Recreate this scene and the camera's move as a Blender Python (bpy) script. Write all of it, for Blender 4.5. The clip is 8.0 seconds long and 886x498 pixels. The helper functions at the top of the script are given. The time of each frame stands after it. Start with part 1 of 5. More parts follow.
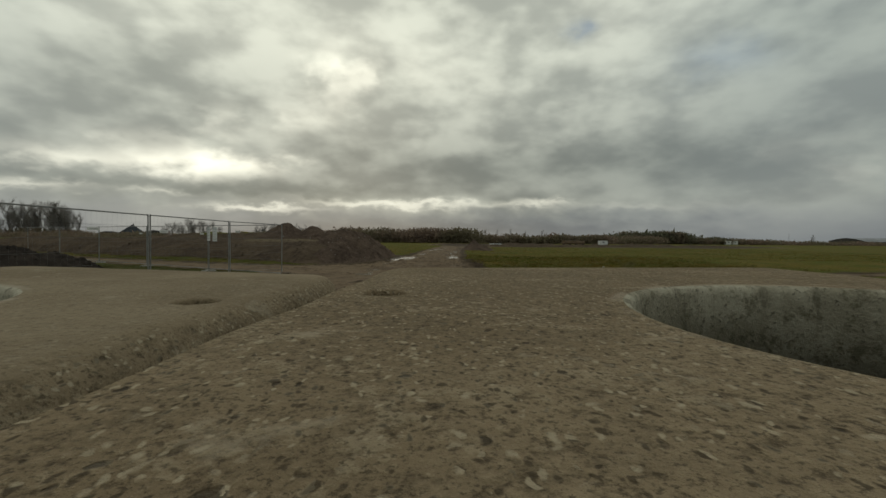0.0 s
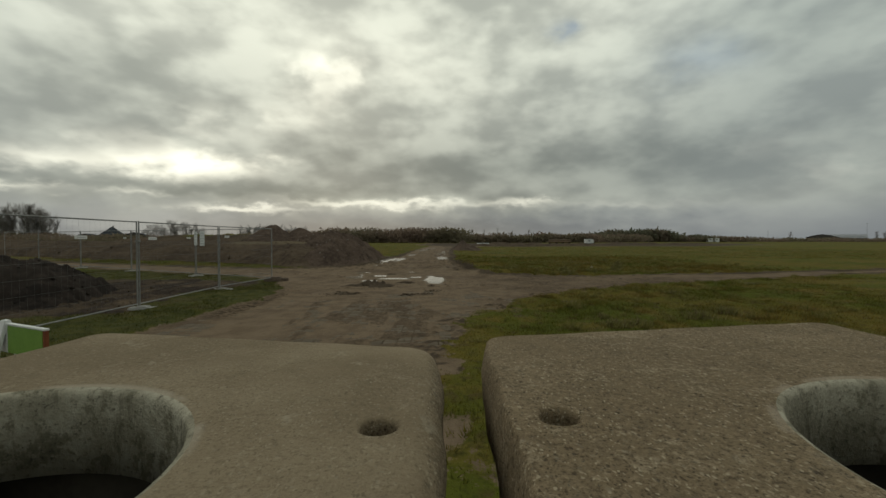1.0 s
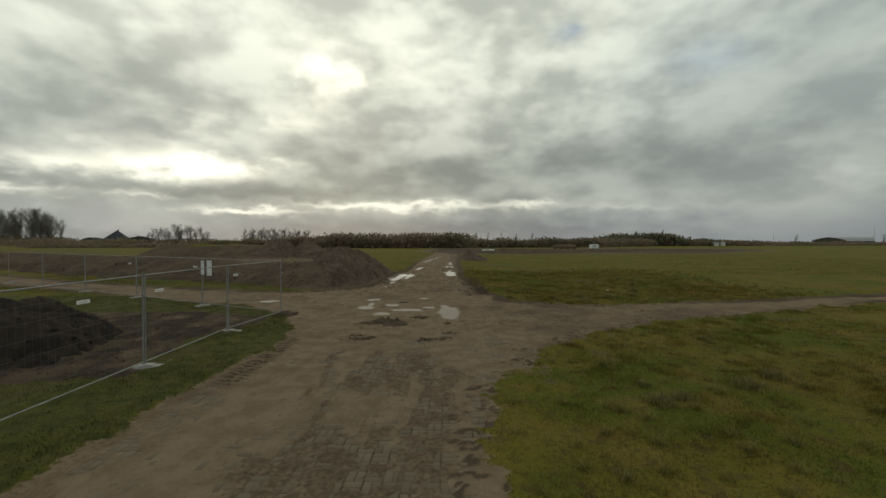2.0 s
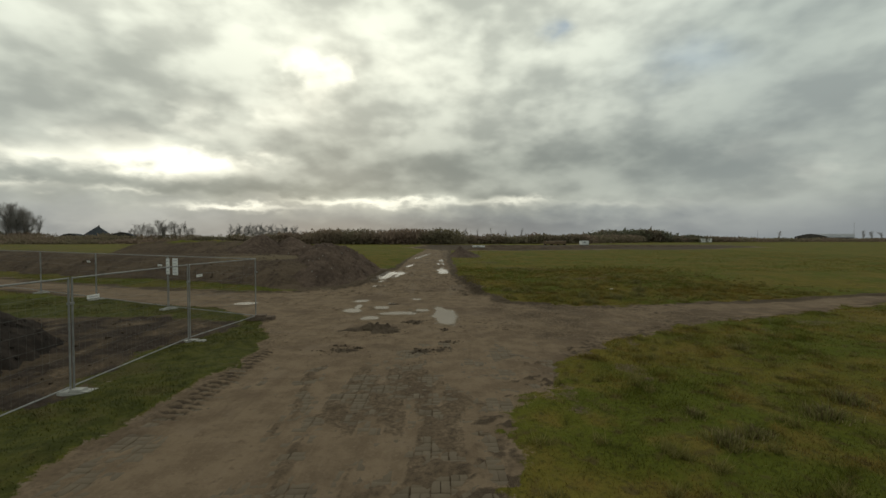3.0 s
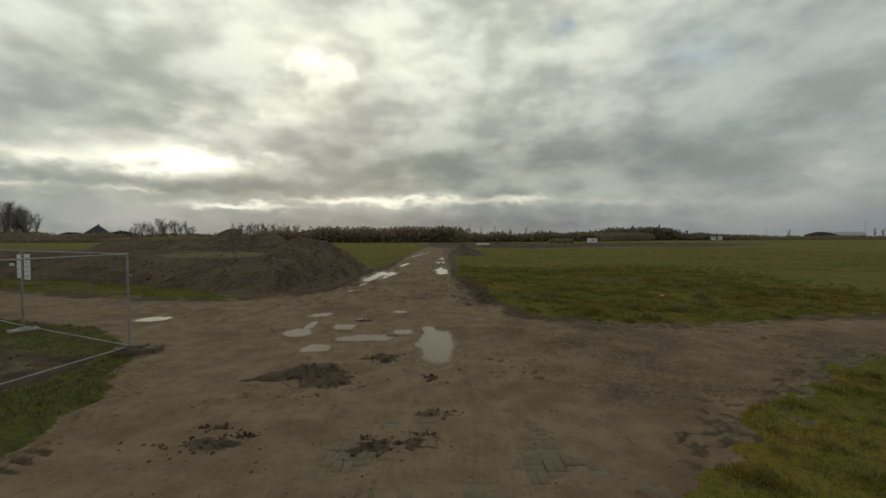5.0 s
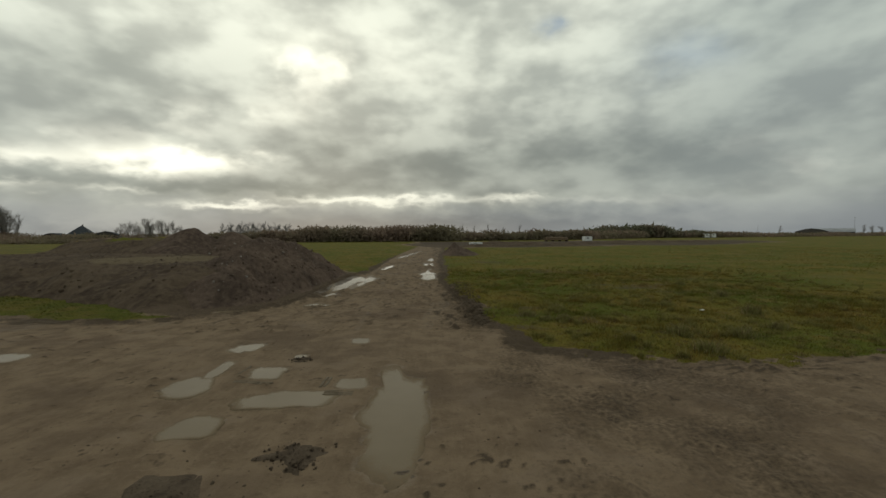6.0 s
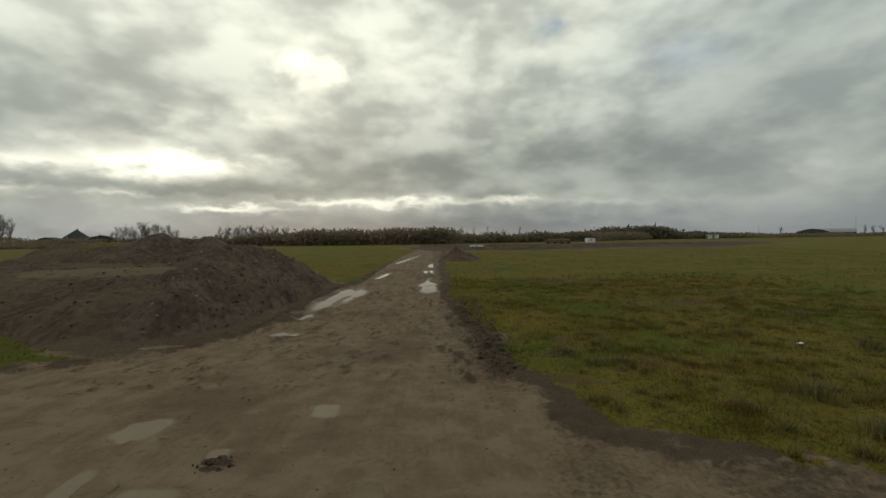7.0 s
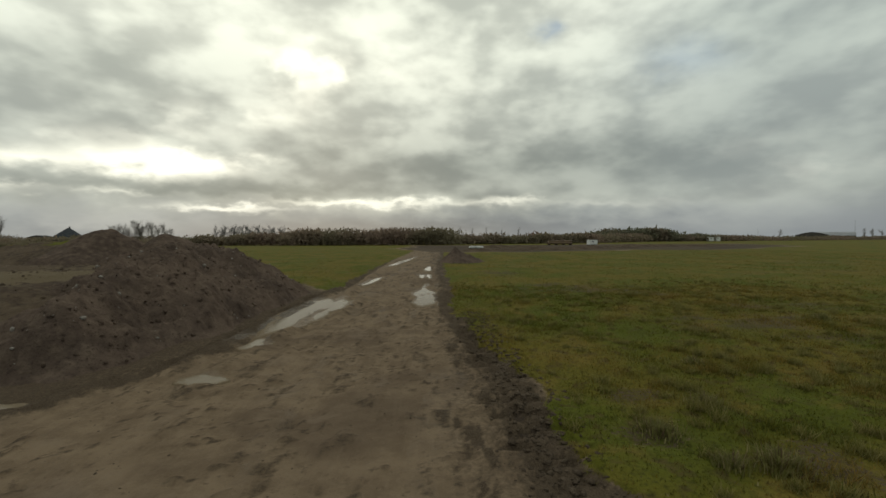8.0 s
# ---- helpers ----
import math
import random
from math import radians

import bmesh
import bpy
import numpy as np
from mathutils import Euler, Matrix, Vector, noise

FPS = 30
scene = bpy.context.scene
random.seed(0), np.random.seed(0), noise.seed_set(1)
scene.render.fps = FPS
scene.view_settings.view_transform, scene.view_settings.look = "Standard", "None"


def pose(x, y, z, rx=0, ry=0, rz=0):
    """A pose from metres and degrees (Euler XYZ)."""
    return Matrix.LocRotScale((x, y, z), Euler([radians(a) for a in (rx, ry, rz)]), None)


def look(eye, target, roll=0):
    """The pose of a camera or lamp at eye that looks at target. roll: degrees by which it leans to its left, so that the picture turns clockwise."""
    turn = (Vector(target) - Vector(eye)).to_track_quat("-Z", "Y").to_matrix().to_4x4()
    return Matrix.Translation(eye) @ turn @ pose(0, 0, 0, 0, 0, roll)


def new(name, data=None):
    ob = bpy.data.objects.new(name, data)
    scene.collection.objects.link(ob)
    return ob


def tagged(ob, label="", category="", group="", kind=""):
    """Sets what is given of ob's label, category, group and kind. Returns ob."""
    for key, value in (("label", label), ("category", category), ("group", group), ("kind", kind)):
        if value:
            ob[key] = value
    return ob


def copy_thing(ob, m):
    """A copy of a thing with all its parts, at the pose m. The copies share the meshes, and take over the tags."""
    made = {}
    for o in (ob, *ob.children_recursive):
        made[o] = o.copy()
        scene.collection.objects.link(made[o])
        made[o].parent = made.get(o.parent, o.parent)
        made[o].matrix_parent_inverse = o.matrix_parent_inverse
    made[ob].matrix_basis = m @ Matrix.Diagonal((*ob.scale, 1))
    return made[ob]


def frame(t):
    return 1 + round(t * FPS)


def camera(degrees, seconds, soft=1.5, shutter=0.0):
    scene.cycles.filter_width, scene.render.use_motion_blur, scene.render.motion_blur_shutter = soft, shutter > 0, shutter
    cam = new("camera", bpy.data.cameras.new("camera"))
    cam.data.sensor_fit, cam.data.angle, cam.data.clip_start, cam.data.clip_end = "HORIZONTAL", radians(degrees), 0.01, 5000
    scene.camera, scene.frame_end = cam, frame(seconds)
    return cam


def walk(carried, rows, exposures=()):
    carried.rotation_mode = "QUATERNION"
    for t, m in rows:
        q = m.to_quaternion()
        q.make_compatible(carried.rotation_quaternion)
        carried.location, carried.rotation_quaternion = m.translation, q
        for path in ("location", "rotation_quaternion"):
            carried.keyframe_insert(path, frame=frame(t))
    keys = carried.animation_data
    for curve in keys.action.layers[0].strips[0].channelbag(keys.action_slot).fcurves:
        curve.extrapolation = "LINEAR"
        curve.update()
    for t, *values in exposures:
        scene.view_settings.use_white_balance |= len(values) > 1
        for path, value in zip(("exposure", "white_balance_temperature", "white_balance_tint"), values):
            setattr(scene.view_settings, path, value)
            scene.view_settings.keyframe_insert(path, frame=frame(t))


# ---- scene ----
cam = camera(93.0, 8.0)
PATH = [
    (0, (2.076, -1.219, 1.486), (2.011, 0.779, 1.440), 0.6),
    (0.5, (2.056, -1.207, 1.496), (2.045, 0.793, 1.491), 0.4),
    (0.6, (2.029, -1.205, 1.507), (2.055, 0.795, 1.475), 0.5),
    (0.8, (1.968, -1.211, 1.535), (1.993, 0.788, 1.478), -0.0),
    (1, (1.91, -1.242, 1.601), (1.906, 0.757, 1.553), 0.1),
    (1.2, (1.858, -1.275, 1.716), (1.821, 0.724, 1.68), -0.0),
    (2.3, (1.368, -0.177, 2.848), (1.357, 1.822, 2.81), 0.1),
    (2.5, (1.349, 0.165, 2.769), (1.344, 2.165, 2.737), 0.1),
    (3, (1.239, 0.963, 2.66), (1.272, 2.962, 2.605), 0.1),
    (3.5, (1.046, 2.259, 2.394), (1.045, 4.258, 2.334), -0.1),
    (4, (1.048, 3.56, 2.24), (1.025, 5.559, 2.182), 0.1),
    (4.5, (1.381, 4.713, 2.201), (1.384, 6.712, 2.14), -0.3),
    (4.7, (1.517, 5.216, 2.256), (1.523, 7.215, 2.195), -0.1),
    (5.8, (1.914, 8.996, 2.368), (1.959, 10.994, 2.307), -0.2),
    (6, (2.044, 9.659, 2.357), (2.092, 11.657, 2.29), -0.3),
    (6.5, (2.077, 11.269, 2.456), (2.136, 13.267, 2.409), -0.5),
    (7, (1.974, 12.974, 2.499), (2.026, 14.973, 2.442), -0.6),
    (7.5, (1.886, 14.501, 2.503), (1.929, 16.5, 2.455), -0.3),
    (8, (2.003, 16.728, 2.409), (2.065, 18.726, 2.356), -0.2),
]
EXPOSURES = [(0, -0.36), (0.5, -0.34), (1.0, -0.24), (1.2, -0.24), (2.3, 0.0), (3.5, -0.03), (4.5, -0.12), (6.5, -0.12), (7.2, -0.04), (8.0, 0.04)]
walk(cam, [(t, look(e, g, r)) for t, e, g, r in PATH], EXPOSURES)

# ---------------- world, sun ----------------
SUN_AZ, SUN_EL = radians(-14.6), radians(19.0)
sun_dir = Vector((math.sin(SUN_AZ) * math.cos(SUN_EL), math.cos(SUN_AZ) * math.cos(SUN_EL), math.sin(SUN_EL)))


class Nodes:
    """Short ways to add shader nodes to a tree."""

    def __init__(self, tree):
        self.tree = tree
        tree.nodes.clear()

    def add(self, kind, operation=None):
        n = self.tree.nodes.new(kind)
        if operation:
            n.operation = operation
        return n

    def link(self, a, b):
        self.tree.links.new(a, b)

    def put(self, sock, v):
        if isinstance(v, bpy.types.NodeSocket):
            self.link(v, sock)
        else:
            sock.default_value = v

    def math(self, op, a, b=None, c=None, clamp=False):
        n = self.add("ShaderNodeMath", op)
        n.use_clamp = clamp
        for i, v in enumerate((a, b, c)):
            if v is not None:
                self.put(n.inputs[i], v)
        return n.outputs[0]

    def step(self, v, lo, hi, to0=0.0, to1=1.0):
        n = self.add("ShaderNodeMapRange")
        n.interpolation_type = "SMOOTHSTEP"
        for i, x in enumerate((v, lo, hi, to0, to1)):
            self.put(n.inputs[i], x)
        return n.outputs[0]

    def mix(self, fac, a, b, blend="MIX"):
        n = self.add("ShaderNodeMix")
        n.data_type, n.blend_type = "RGBA", blend
        self.put(n.inputs[0], fac)
        self.put(n.inputs[6], a)
        self.put(n.inputs[7], b)
        return n.outputs[2]

    def noise(self, vec, scale, detail=4.0, rough=0.55, distort=0.0):
        n = self.add("ShaderNodeTexNoise")
        if vec is not None:
            self.link(vec, n.inputs["Vector"])
        n.inputs["Scale"].default_value = scale
        n.inputs["Detail"].default_value = detail
        n.inputs["Roughness"].default_value = rough
        n.inputs["Distortion"].default_value = distort
        return n.outputs["Fac"]


def rgb(r, g, b):
    """A linear colour from 0..255 display values."""
    return tuple((v / 255 / 12.92 if v < 10.3 else ((v / 255 + 0.055) / 1.055) ** 2.4) for v in (r, g, b)) + (1.0,)


def build_world():
    world = bpy.data.worlds.new("overcast_sky")
    scene.world = world
    world.use_nodes = True
    N = Nodes(world.node_tree)
    co = N.add("ShaderNodeTexCoord").outputs["Generated"]
    sep = N.add("ShaderNodeSeparateXYZ")
    N.link(co, sep.inputs[0])
    x, y, z = sep.outputs
    el = N.math("MULTIPLY", N.math("ARCSINE", z), 57.2958)
    az = N.math("MULTIPLY", N.math("ARCTAN2", x, y), 57.2958)
    # a cloud deck seen in perspective: direction divided by height
    h = N.math("ADD", N.math("ABSOLUTE", z), 0.42)
    deck = N.add("ShaderNodeCombineXYZ")
    N.link(N.math("DIVIDE", x, h), deck.inputs[0])
    N.link(N.math("DIVIDE", y, h), deck.inputs[1])
    deck = deck.outputs[0]
    big = N.noise(deck, 2.5, 2, 0.45, 0.1)
    mid = N.noise(deck, 6.0, 3, 0.45, 0.1)
    fine = N.noise(deck, 16.0, 4, 0.5, 0.1)
    # rounded puffs on the underside of the deck
    puffs = N.add("ShaderNodeVectorMath", "MULTIPLY")
    N.link(co, puffs.inputs[0])
    puffs.inputs[1].default_value = (1.0, 1.0, 1.9)
    puff = N.noise(puffs.outputs[0], 6.5, 3, 0.45, 0.0)
    curl = N.noise(puffs.outputs[0], 17.0, 3, 0.45, 0.0)
    n = N.math("ADD", N.math("MULTIPLY", big, 0.24), N.math("ADD", N.math("MULTIPLY", mid, 0.06), N.math("MULTIPLY", fine, 0.02)))
    n = N.math("ADD", n, N.math("ADD", N.math("MULTIPLY", puff, 0.46), N.math("MULTIPLY", curl, 0.22)))
    cover = N.step(n, 0.40, 0.61)
    # how near a direction is to the veiled sun
    dot = N.add("ShaderNodeVectorMath", "DOT_PRODUCT")
    N.link(co, dot.inputs[0])
    dot.inputs[1].default_value = sun_dir
    near = N.step(dot.outputs["Value"], 0.62, 1.0)
    dark = N.mix(near, rgb(168, 175, 171), rgb(180, 183, 172))
    light = N.mix(near, rgb(204, 211, 202), rgb(236, 238, 222))
    sky = N.mix(cover, dark, light)
    # the deck is thicker and greyer towards the horizon, thin overhead
    sky = N.mix(1.0, sky, N.mix(N.step(el, 2.0, 26.0), rgb(212, 213, 213), (1.08, 1.10, 1.08, 1)), "MULTIPLY")
    # a blue-grey strip of far cloud under the last breaks
    low = N.step(N.math("ADD", el, N.math("MULTIPLY", N.math("SUBTRACT", mid, 0.5), 3.0)), 1.6, 5.5)
    sky = N.mix(low, N.mix(0.25, rgb(124, 131, 138), sky), sky)
    # warped angles for breaks in the cloud
    w1 = N.math("MULTIPLY", N.math("SUBTRACT", mid, 0.5), 5.0)
    w2 = N.math("MULTIPLY", N.math("SUBTRACT", fine, 0.5), 3.0)
    waz = N.math("ADD", az, N.math("ADD", N.math("MULTIPLY", w1, 3.0), N.math("MULTIPLY", w2, 2.0)))
    wel = N.math("ADD", el, N.math("ADD", N.math("MULTIPLY", w1, 0.55), N.math("MULTIPLY", w2, 0.5)))

    def spot(a, e, ra, re, power):
        u = N.math("DIVIDE", N.math("SUBTRACT", waz, a), ra)
        v = N.math("DIVIDE", N.math("SUBTRACT", wel, e), re)
        d = N.math("ADD", N.math("MULTIPLY", u, u), N.math("MULTIPLY", v, v))
        return N.math("MULTIPLY", N.math("EXPONENT", N.math("MULTIPLY", d, -1.0)), power)

    glow = None
    for row in BREAKS:
        s = spot(*row)
        glow = s if glow is None else N.math("ADD", glow, s)
        lit = N.add("ShaderNodeVectorMath", "SCALE")
    lit.inputs[0].default_value = rgb(255, 250, 228)[:3]
    N.link(glow, lit.inputs["Scale"])
    sky = N.mix(1.0, sky, lit.outputs[0], "ADD")
    # darker banks
    shade = None
    for row in BANKS:
        s = spot(*row)
        shade = s if shade is None else N.math("ADD", shade, s)
    sky = N.mix(N.math("MINIMUM", shade, 0.8), sky, N.mix(1.0, sky, rgb(150, 158, 160), "MULTIPLY"))
    # clear sky in small holes
    hole = N.math("ADD", spot(14.5, 25.0, 2.0, 0.9, 0.45), spot(31.0, 20.0, 4.5, 2.0, 0.28))
    clear = N.add("ShaderNodeTexSky")
    clear.sky_type, clear.sun_disc, clear.sun_elevation, clear.sun_rotation = "NISHITA", False, SUN_EL, SUN_AZ
    bg1, bg2 = N.add("ShaderNodeBackground"), N.add("ShaderNodeBackground")
    N.link(N.mix(hole, sky, rgb(120, 150, 185)), bg1.inputs[0])
    bg1.inputs[1].default_value = 0.95
    N.link(clear.outputs[0], bg2.inputs[0])
    bg2.inputs[1].default_value = 0.003
    both = N.add("ShaderNodeAddShader")
    N.link(bg1.outputs[0], both.inputs[0])
    N.link(bg2.outputs[0], both.inputs[1])
    N.link(both.outputs[0], N.add("ShaderNodeOutputWorld").inputs[0])


# breaks and banks in the cloud: azimuth, elevation, half widths in degrees, power
BREAKS = [
    (-32.0, 8.6, 7.0, 1.5, 1.2), (-43.5, 8.0, 5.5, 0.9, 0.55), (-47.0, 5.0, 3.0, 0.45, 0.40),
    (-25.0, 3.75, 5.5, 0.42, 0.75), (-7.5, 4.75, 12.0, 0.50, 0.62), (10.4, 5.0, 3.5, 0.45, 0.5), (-37.0, 4.9, 3.5, 0.35, 0.3), (22.0, 4.2, 9.0, 0.5, 0.10),
    (-15.3, 20.4, 2.6, 2.9, 0.60), (-21.5, 14.8, 2.8, 1.6, 0.32), (-17.0, 16.8, 3.0, 1.5, 0.20), (-30.5, 14.0, 2.2, 1.5, 0.22), (-27.0, 12.3, 3.5, 1.0, 0.22), (-37.0, 11.0, 3.0, 0.9, 0.22),
    (-10.0, 25.0, 14.0, 5.0, 0.12), (-4.0, 21.5, 5.0, 2.5, 0.14), (4.0, 20.0, 3.0, 2.5, 0.08), (-38.0, 26.0, 18.0, 9.0, 0.16), (20.0, 27.0, 10.0, 5.0, 0.12), (42.0, 7.0, 3.0, 1.5, 0.12), (-44.0, 3.0, 9.0, 2.6, 0.10), (-33.0, 2.0, 8.0, 1.6, 0.16), (36.0, 3.0, 15.0, 3.0, 0.09), (37.0, 10.0, 3.5, 1.2, 0.08),
]
BANKS = [(42.0, 23.0, 12.0, 8.0, 0.22), (-40.0, 16.5, 10.0, 2.6, 0.16), (0.0, 9.5, 15.0, 3.0, 0.42), (24.0, 10.0, 16.0, 3.5, 0.30), (-22.0, 6.1, 22.0, 0.9, 0.40), (-2.0, 1.6, 26.0, 1.2, 0.35), (-16.0, 11.0, 6.0, 1.5, 0.25), (-36.0, 19.0, 6.0, 2.0, 0.20)]
build_world()

sun = new("sun", bpy.data.lights.new("sun", "SUN"))
sun.data.energy, sun.data.angle, sun.data.color = 0.5, radians(175), (1.0, 0.94, 0.84)
sun.matrix_world = look(sun_dir * 100, (0, 0, 0))


# ---------------- helpers for meshes ----------------
from mathutils.geometry import tessellate_polygon


def mesh_of(name, verts, faces):
    """A mesh from numpy arrays; faces all of one size."""
    verts, faces = np.asarray(verts, dtype=np.float32), np.asarray(faces, dtype=np.int32)
    me = bpy.data.meshes.new(name)
    k = faces.shape[1]
    me.vertices.add(len(verts))
    me.vertices.foreach_set("co", verts.ravel())
    me.loops.add(faces.size)
    me.loops.foreach_set("vertex_index", faces.ravel())
    me.polygons.add(len(faces))
    me.polygons.foreach_set("loop_start", np.arange(0, faces.size, k, dtype=np.int32))
    me.update(calc_edges=True)
    me.validate()
    return me


def smooth(me):
    me.polygons.foreach_set("use_smooth", np.ones(len(me.polygons), dtype=bool))
    return me


def part(name, bm, material, parent, label=""):
    """One mesh object, from a bmesh or a mesh, under a thing or a part."""
    if isinstance(bm, bmesh.types.BMesh):
        me = bpy.data.meshes.new(name)
        bm.to_mesh(me)
        bm.free()
    else:
        me = bm
    if material and not me.materials:
        me.materials.append(material)
    ob = new(name, me)
    ob.parent = parent
    if label:
        tagged(ob, label)
    return ob


def thing(name, bm, material, label, category, kind="", group="", at=None):
    ob = part(name, bm, material, None) if bm is not None else new(name)
    if at is not None:
        ob.matrix_world = at
    return tagged(ob, label, category, group, kind)


def box(bm, lo, hi, bevel=0.0, m=None):
    c = [(a + b) / 2 for a, b in zip(lo, hi)]
    s = [b - a for a, b in zip(lo, hi)]
    r = bmesh.ops.create_cube(bm, size=1.0, matrix=Matrix.LocRotScale(c, None, s))
    vs = r["verts"]
    if bevel:
        es = list({e for v in vs for e in v.link_edges})
        r = bmesh.ops.bevel(bm, geom=es, offset=bevel, segments=2, affect="EDGES")
        vs = list({v for f in r["faces"] for v in f.verts} | {v for v in vs if v.is_valid})
    if m is not None:
        bmesh.ops.transform(bm, matrix=m, verts=vs)
    return bm


def tube(bm, a, b, r, n=8, r2=None):
    a, b = Vector(a), Vector(b)
    q = (b - a).to_track_quat("Z", "Y").to_matrix().to_4x4()
    bmesh.ops.create_cone(bm, cap_ends=True, segments=n, radius1=r, radius2=r if r2 is None else r2, depth=(b - a).length, matrix=Matrix.Translation((a + b) / 2) @ q)
    return bm


def smoothstep(v, lo, hi):
    t = np.clip((v - lo) / (hi - lo), 0, 1)
    return t * t * (3 - 2 * t)


RNG = np.random.default_rng(7)
LATTICE = RNG.random((256, 256))


def lattice(x, y):
    xi, yi = np.floor(x).astype(int), np.floor(y).astype(int)
    fx, fy = x - xi, y - yi
    fx, fy = fx * fx * (3 - 2 * fx), fy * fy * (3 - 2 * fy)
    g = lambda i, j: LATTICE[i & 255, j & 255]
    return (g(xi, yi) * (1 - fx) + g(xi + 1, yi) * fx) * (1 - fy) + (g(xi, yi + 1) * (1 - fx) + g(xi + 1, yi + 1) * fx) * fy


def fbm(x, y, scale, octaves=4, rough=0.5):
    """Noise about 0, within about -1..1."""
    v, amp, tot = 0.0, 1.0, 0.0
    x, y = np.asarray(x, float) / scale, np.asarray(y, float) / scale
    for k in range(octaves):
        v = v + amp * (lattice(x + 17.3 * k, y + 9.1 * k) * 2 - 1)
        tot += amp
        x, y, amp = x * 2.03, y * 2.03, amp * rough
    return v / tot * 1.6


def inside(poly, x, y):
    """Signed distance to a polygon, positive inside."""
    p = np.asarray(poly, float)
    x, y = np.asarray(x, float), np.asarray(y, float)
    best, odd = np.full(x.shape, 1e9), np.zeros(x.shape, bool)
    for (ax, ay), (bx, by) in zip(p, np.roll(p, -1, 0)):
        dx, dy = bx - ax, by - ay
        t = np.clip(((x - ax) * dx + (y - ay) * dy) / (dx * dx + dy * dy), 0, 1)
        best = np.minimum(best, np.hypot(x - ax - t * dx, y - ay - t * dy))
        if dy:
            odd ^= ((ay > y) != (by > y)) & (x < (y - ay) / dy * dx + ax)
    return np.where(odd, best, -best)


# ---------------- materials ----------------
def material(name):
    m = bpy.data.materials.new(name)
    m.use_nodes = True
    N = Nodes(m.node_tree)
    b = N.add("ShaderNodeBsdfPrincipled")
    N.link(b.outputs[0], N.add("ShaderNodeOutputMaterial").inputs[0])
    return m, N, b


def object_co(N):
    return N.add("ShaderNodeTexCoord").outputs["Object"]


def world_co(N):
    return N.add("ShaderNodeNewGeometry").outputs["Position"]


def bump(N, b, height, strength, distance):
    n = N.add("ShaderNodeBump")
    n.inputs["Strength"].default_value = strength
    n.inputs["Distance"].default_value = distance
    N.link(height, n.inputs["Height"])
    N.link(n.outputs[0], b.inputs["Normal"])


def plain(name, c1, c2, scale=8.0, rough=0.7, metal=0.0, relief=0.3, size=0.004, rough2=None, spots=None):
    """A surface with two colours at two scales of noise and fine relief."""
    m, N, b = material(name)
    co = world_co(N)
    n1, n2 = N.noise(co, scale, 5), N.noise(co, scale * 9, 4)
    f = N.step(N.math("ADD", N.math("MULTIPLY", n1, 0.65), N.math("MULTIPLY", n2, 0.35)), 0.35, 0.65)
    col = N.mix(f, c1, c2)
    if spots:
        col = N.mix(N.step(N.noise(co, scale * 3.1, 3), 0.62, 0.7), col, spots)
    N.put(b.inputs["Base Color"], col)
    N.put(b.inputs["Metallic"], metal)
    N.put(b.inputs["Specular IOR Level"], 0.5 if rough < 0.65 else 0.15 if rough < 0.82 else 0.04)
    N.put(b.inputs["Roughness"], N.step(n1, 0.3, 0.7, rough, rough if rough2 is None else rough2))
    bump(N, b, n2, relief, size)
    return m


def grass_colour(N, co, lush):
    """Winter grass: olive sward with green, straw-coloured, brown and dark mossy patches."""
    n1, n2, n3 = N.noise(co, 0.22, 4, 0.55), N.noise(co, 0.9, 5, 0.6), N.noise(co, 3.3, 4, 0.6)
    g = N.mix(N.step(n1, 0.40, 0.60), (0.070, 0.086, 0.011, 1), (0.108, 0.095, 0.017, 1))
    g = N.mix(N.math("MULTIPLY", N.step(n2, 0.50, 0.66), 0.75), g, (0.128, 0.100, 0.024, 1))
    g = N.mix(N.math("MULTIPLY", N.step(n2, 0.46, 0.32), 0.45), g, (0.050, 0.058, 0.009, 1))
    g = N.mix(N.math("MULTIPLY", N.step(n3, 0.52, 0.68), 0.75), g, (0.066, 0.050, 0.021, 1))
    g = N.mix(N.math("MULTIPLY", N.step(n3, 0.42, 0.30), 0.4), g, (0.040, 0.042, 0.011, 1))
    if lush is not None:
        v = N.mix(N.step(n3, 0.38, 0.60), (0.028, 0.035, 0.005, 1), (0.056, 0.062, 0.010, 1))
        v = N.mix(N.math("MULTIPLY", N.step(n2, 0.52, 0.66), 0.7), v, (0.060, 0.054, 0.018, 1))
        g = N.mix(lush, g, v)
    return N.mix(1.0, g, (1.18, 1.08, 1.10, 1), "MULTIPLY")


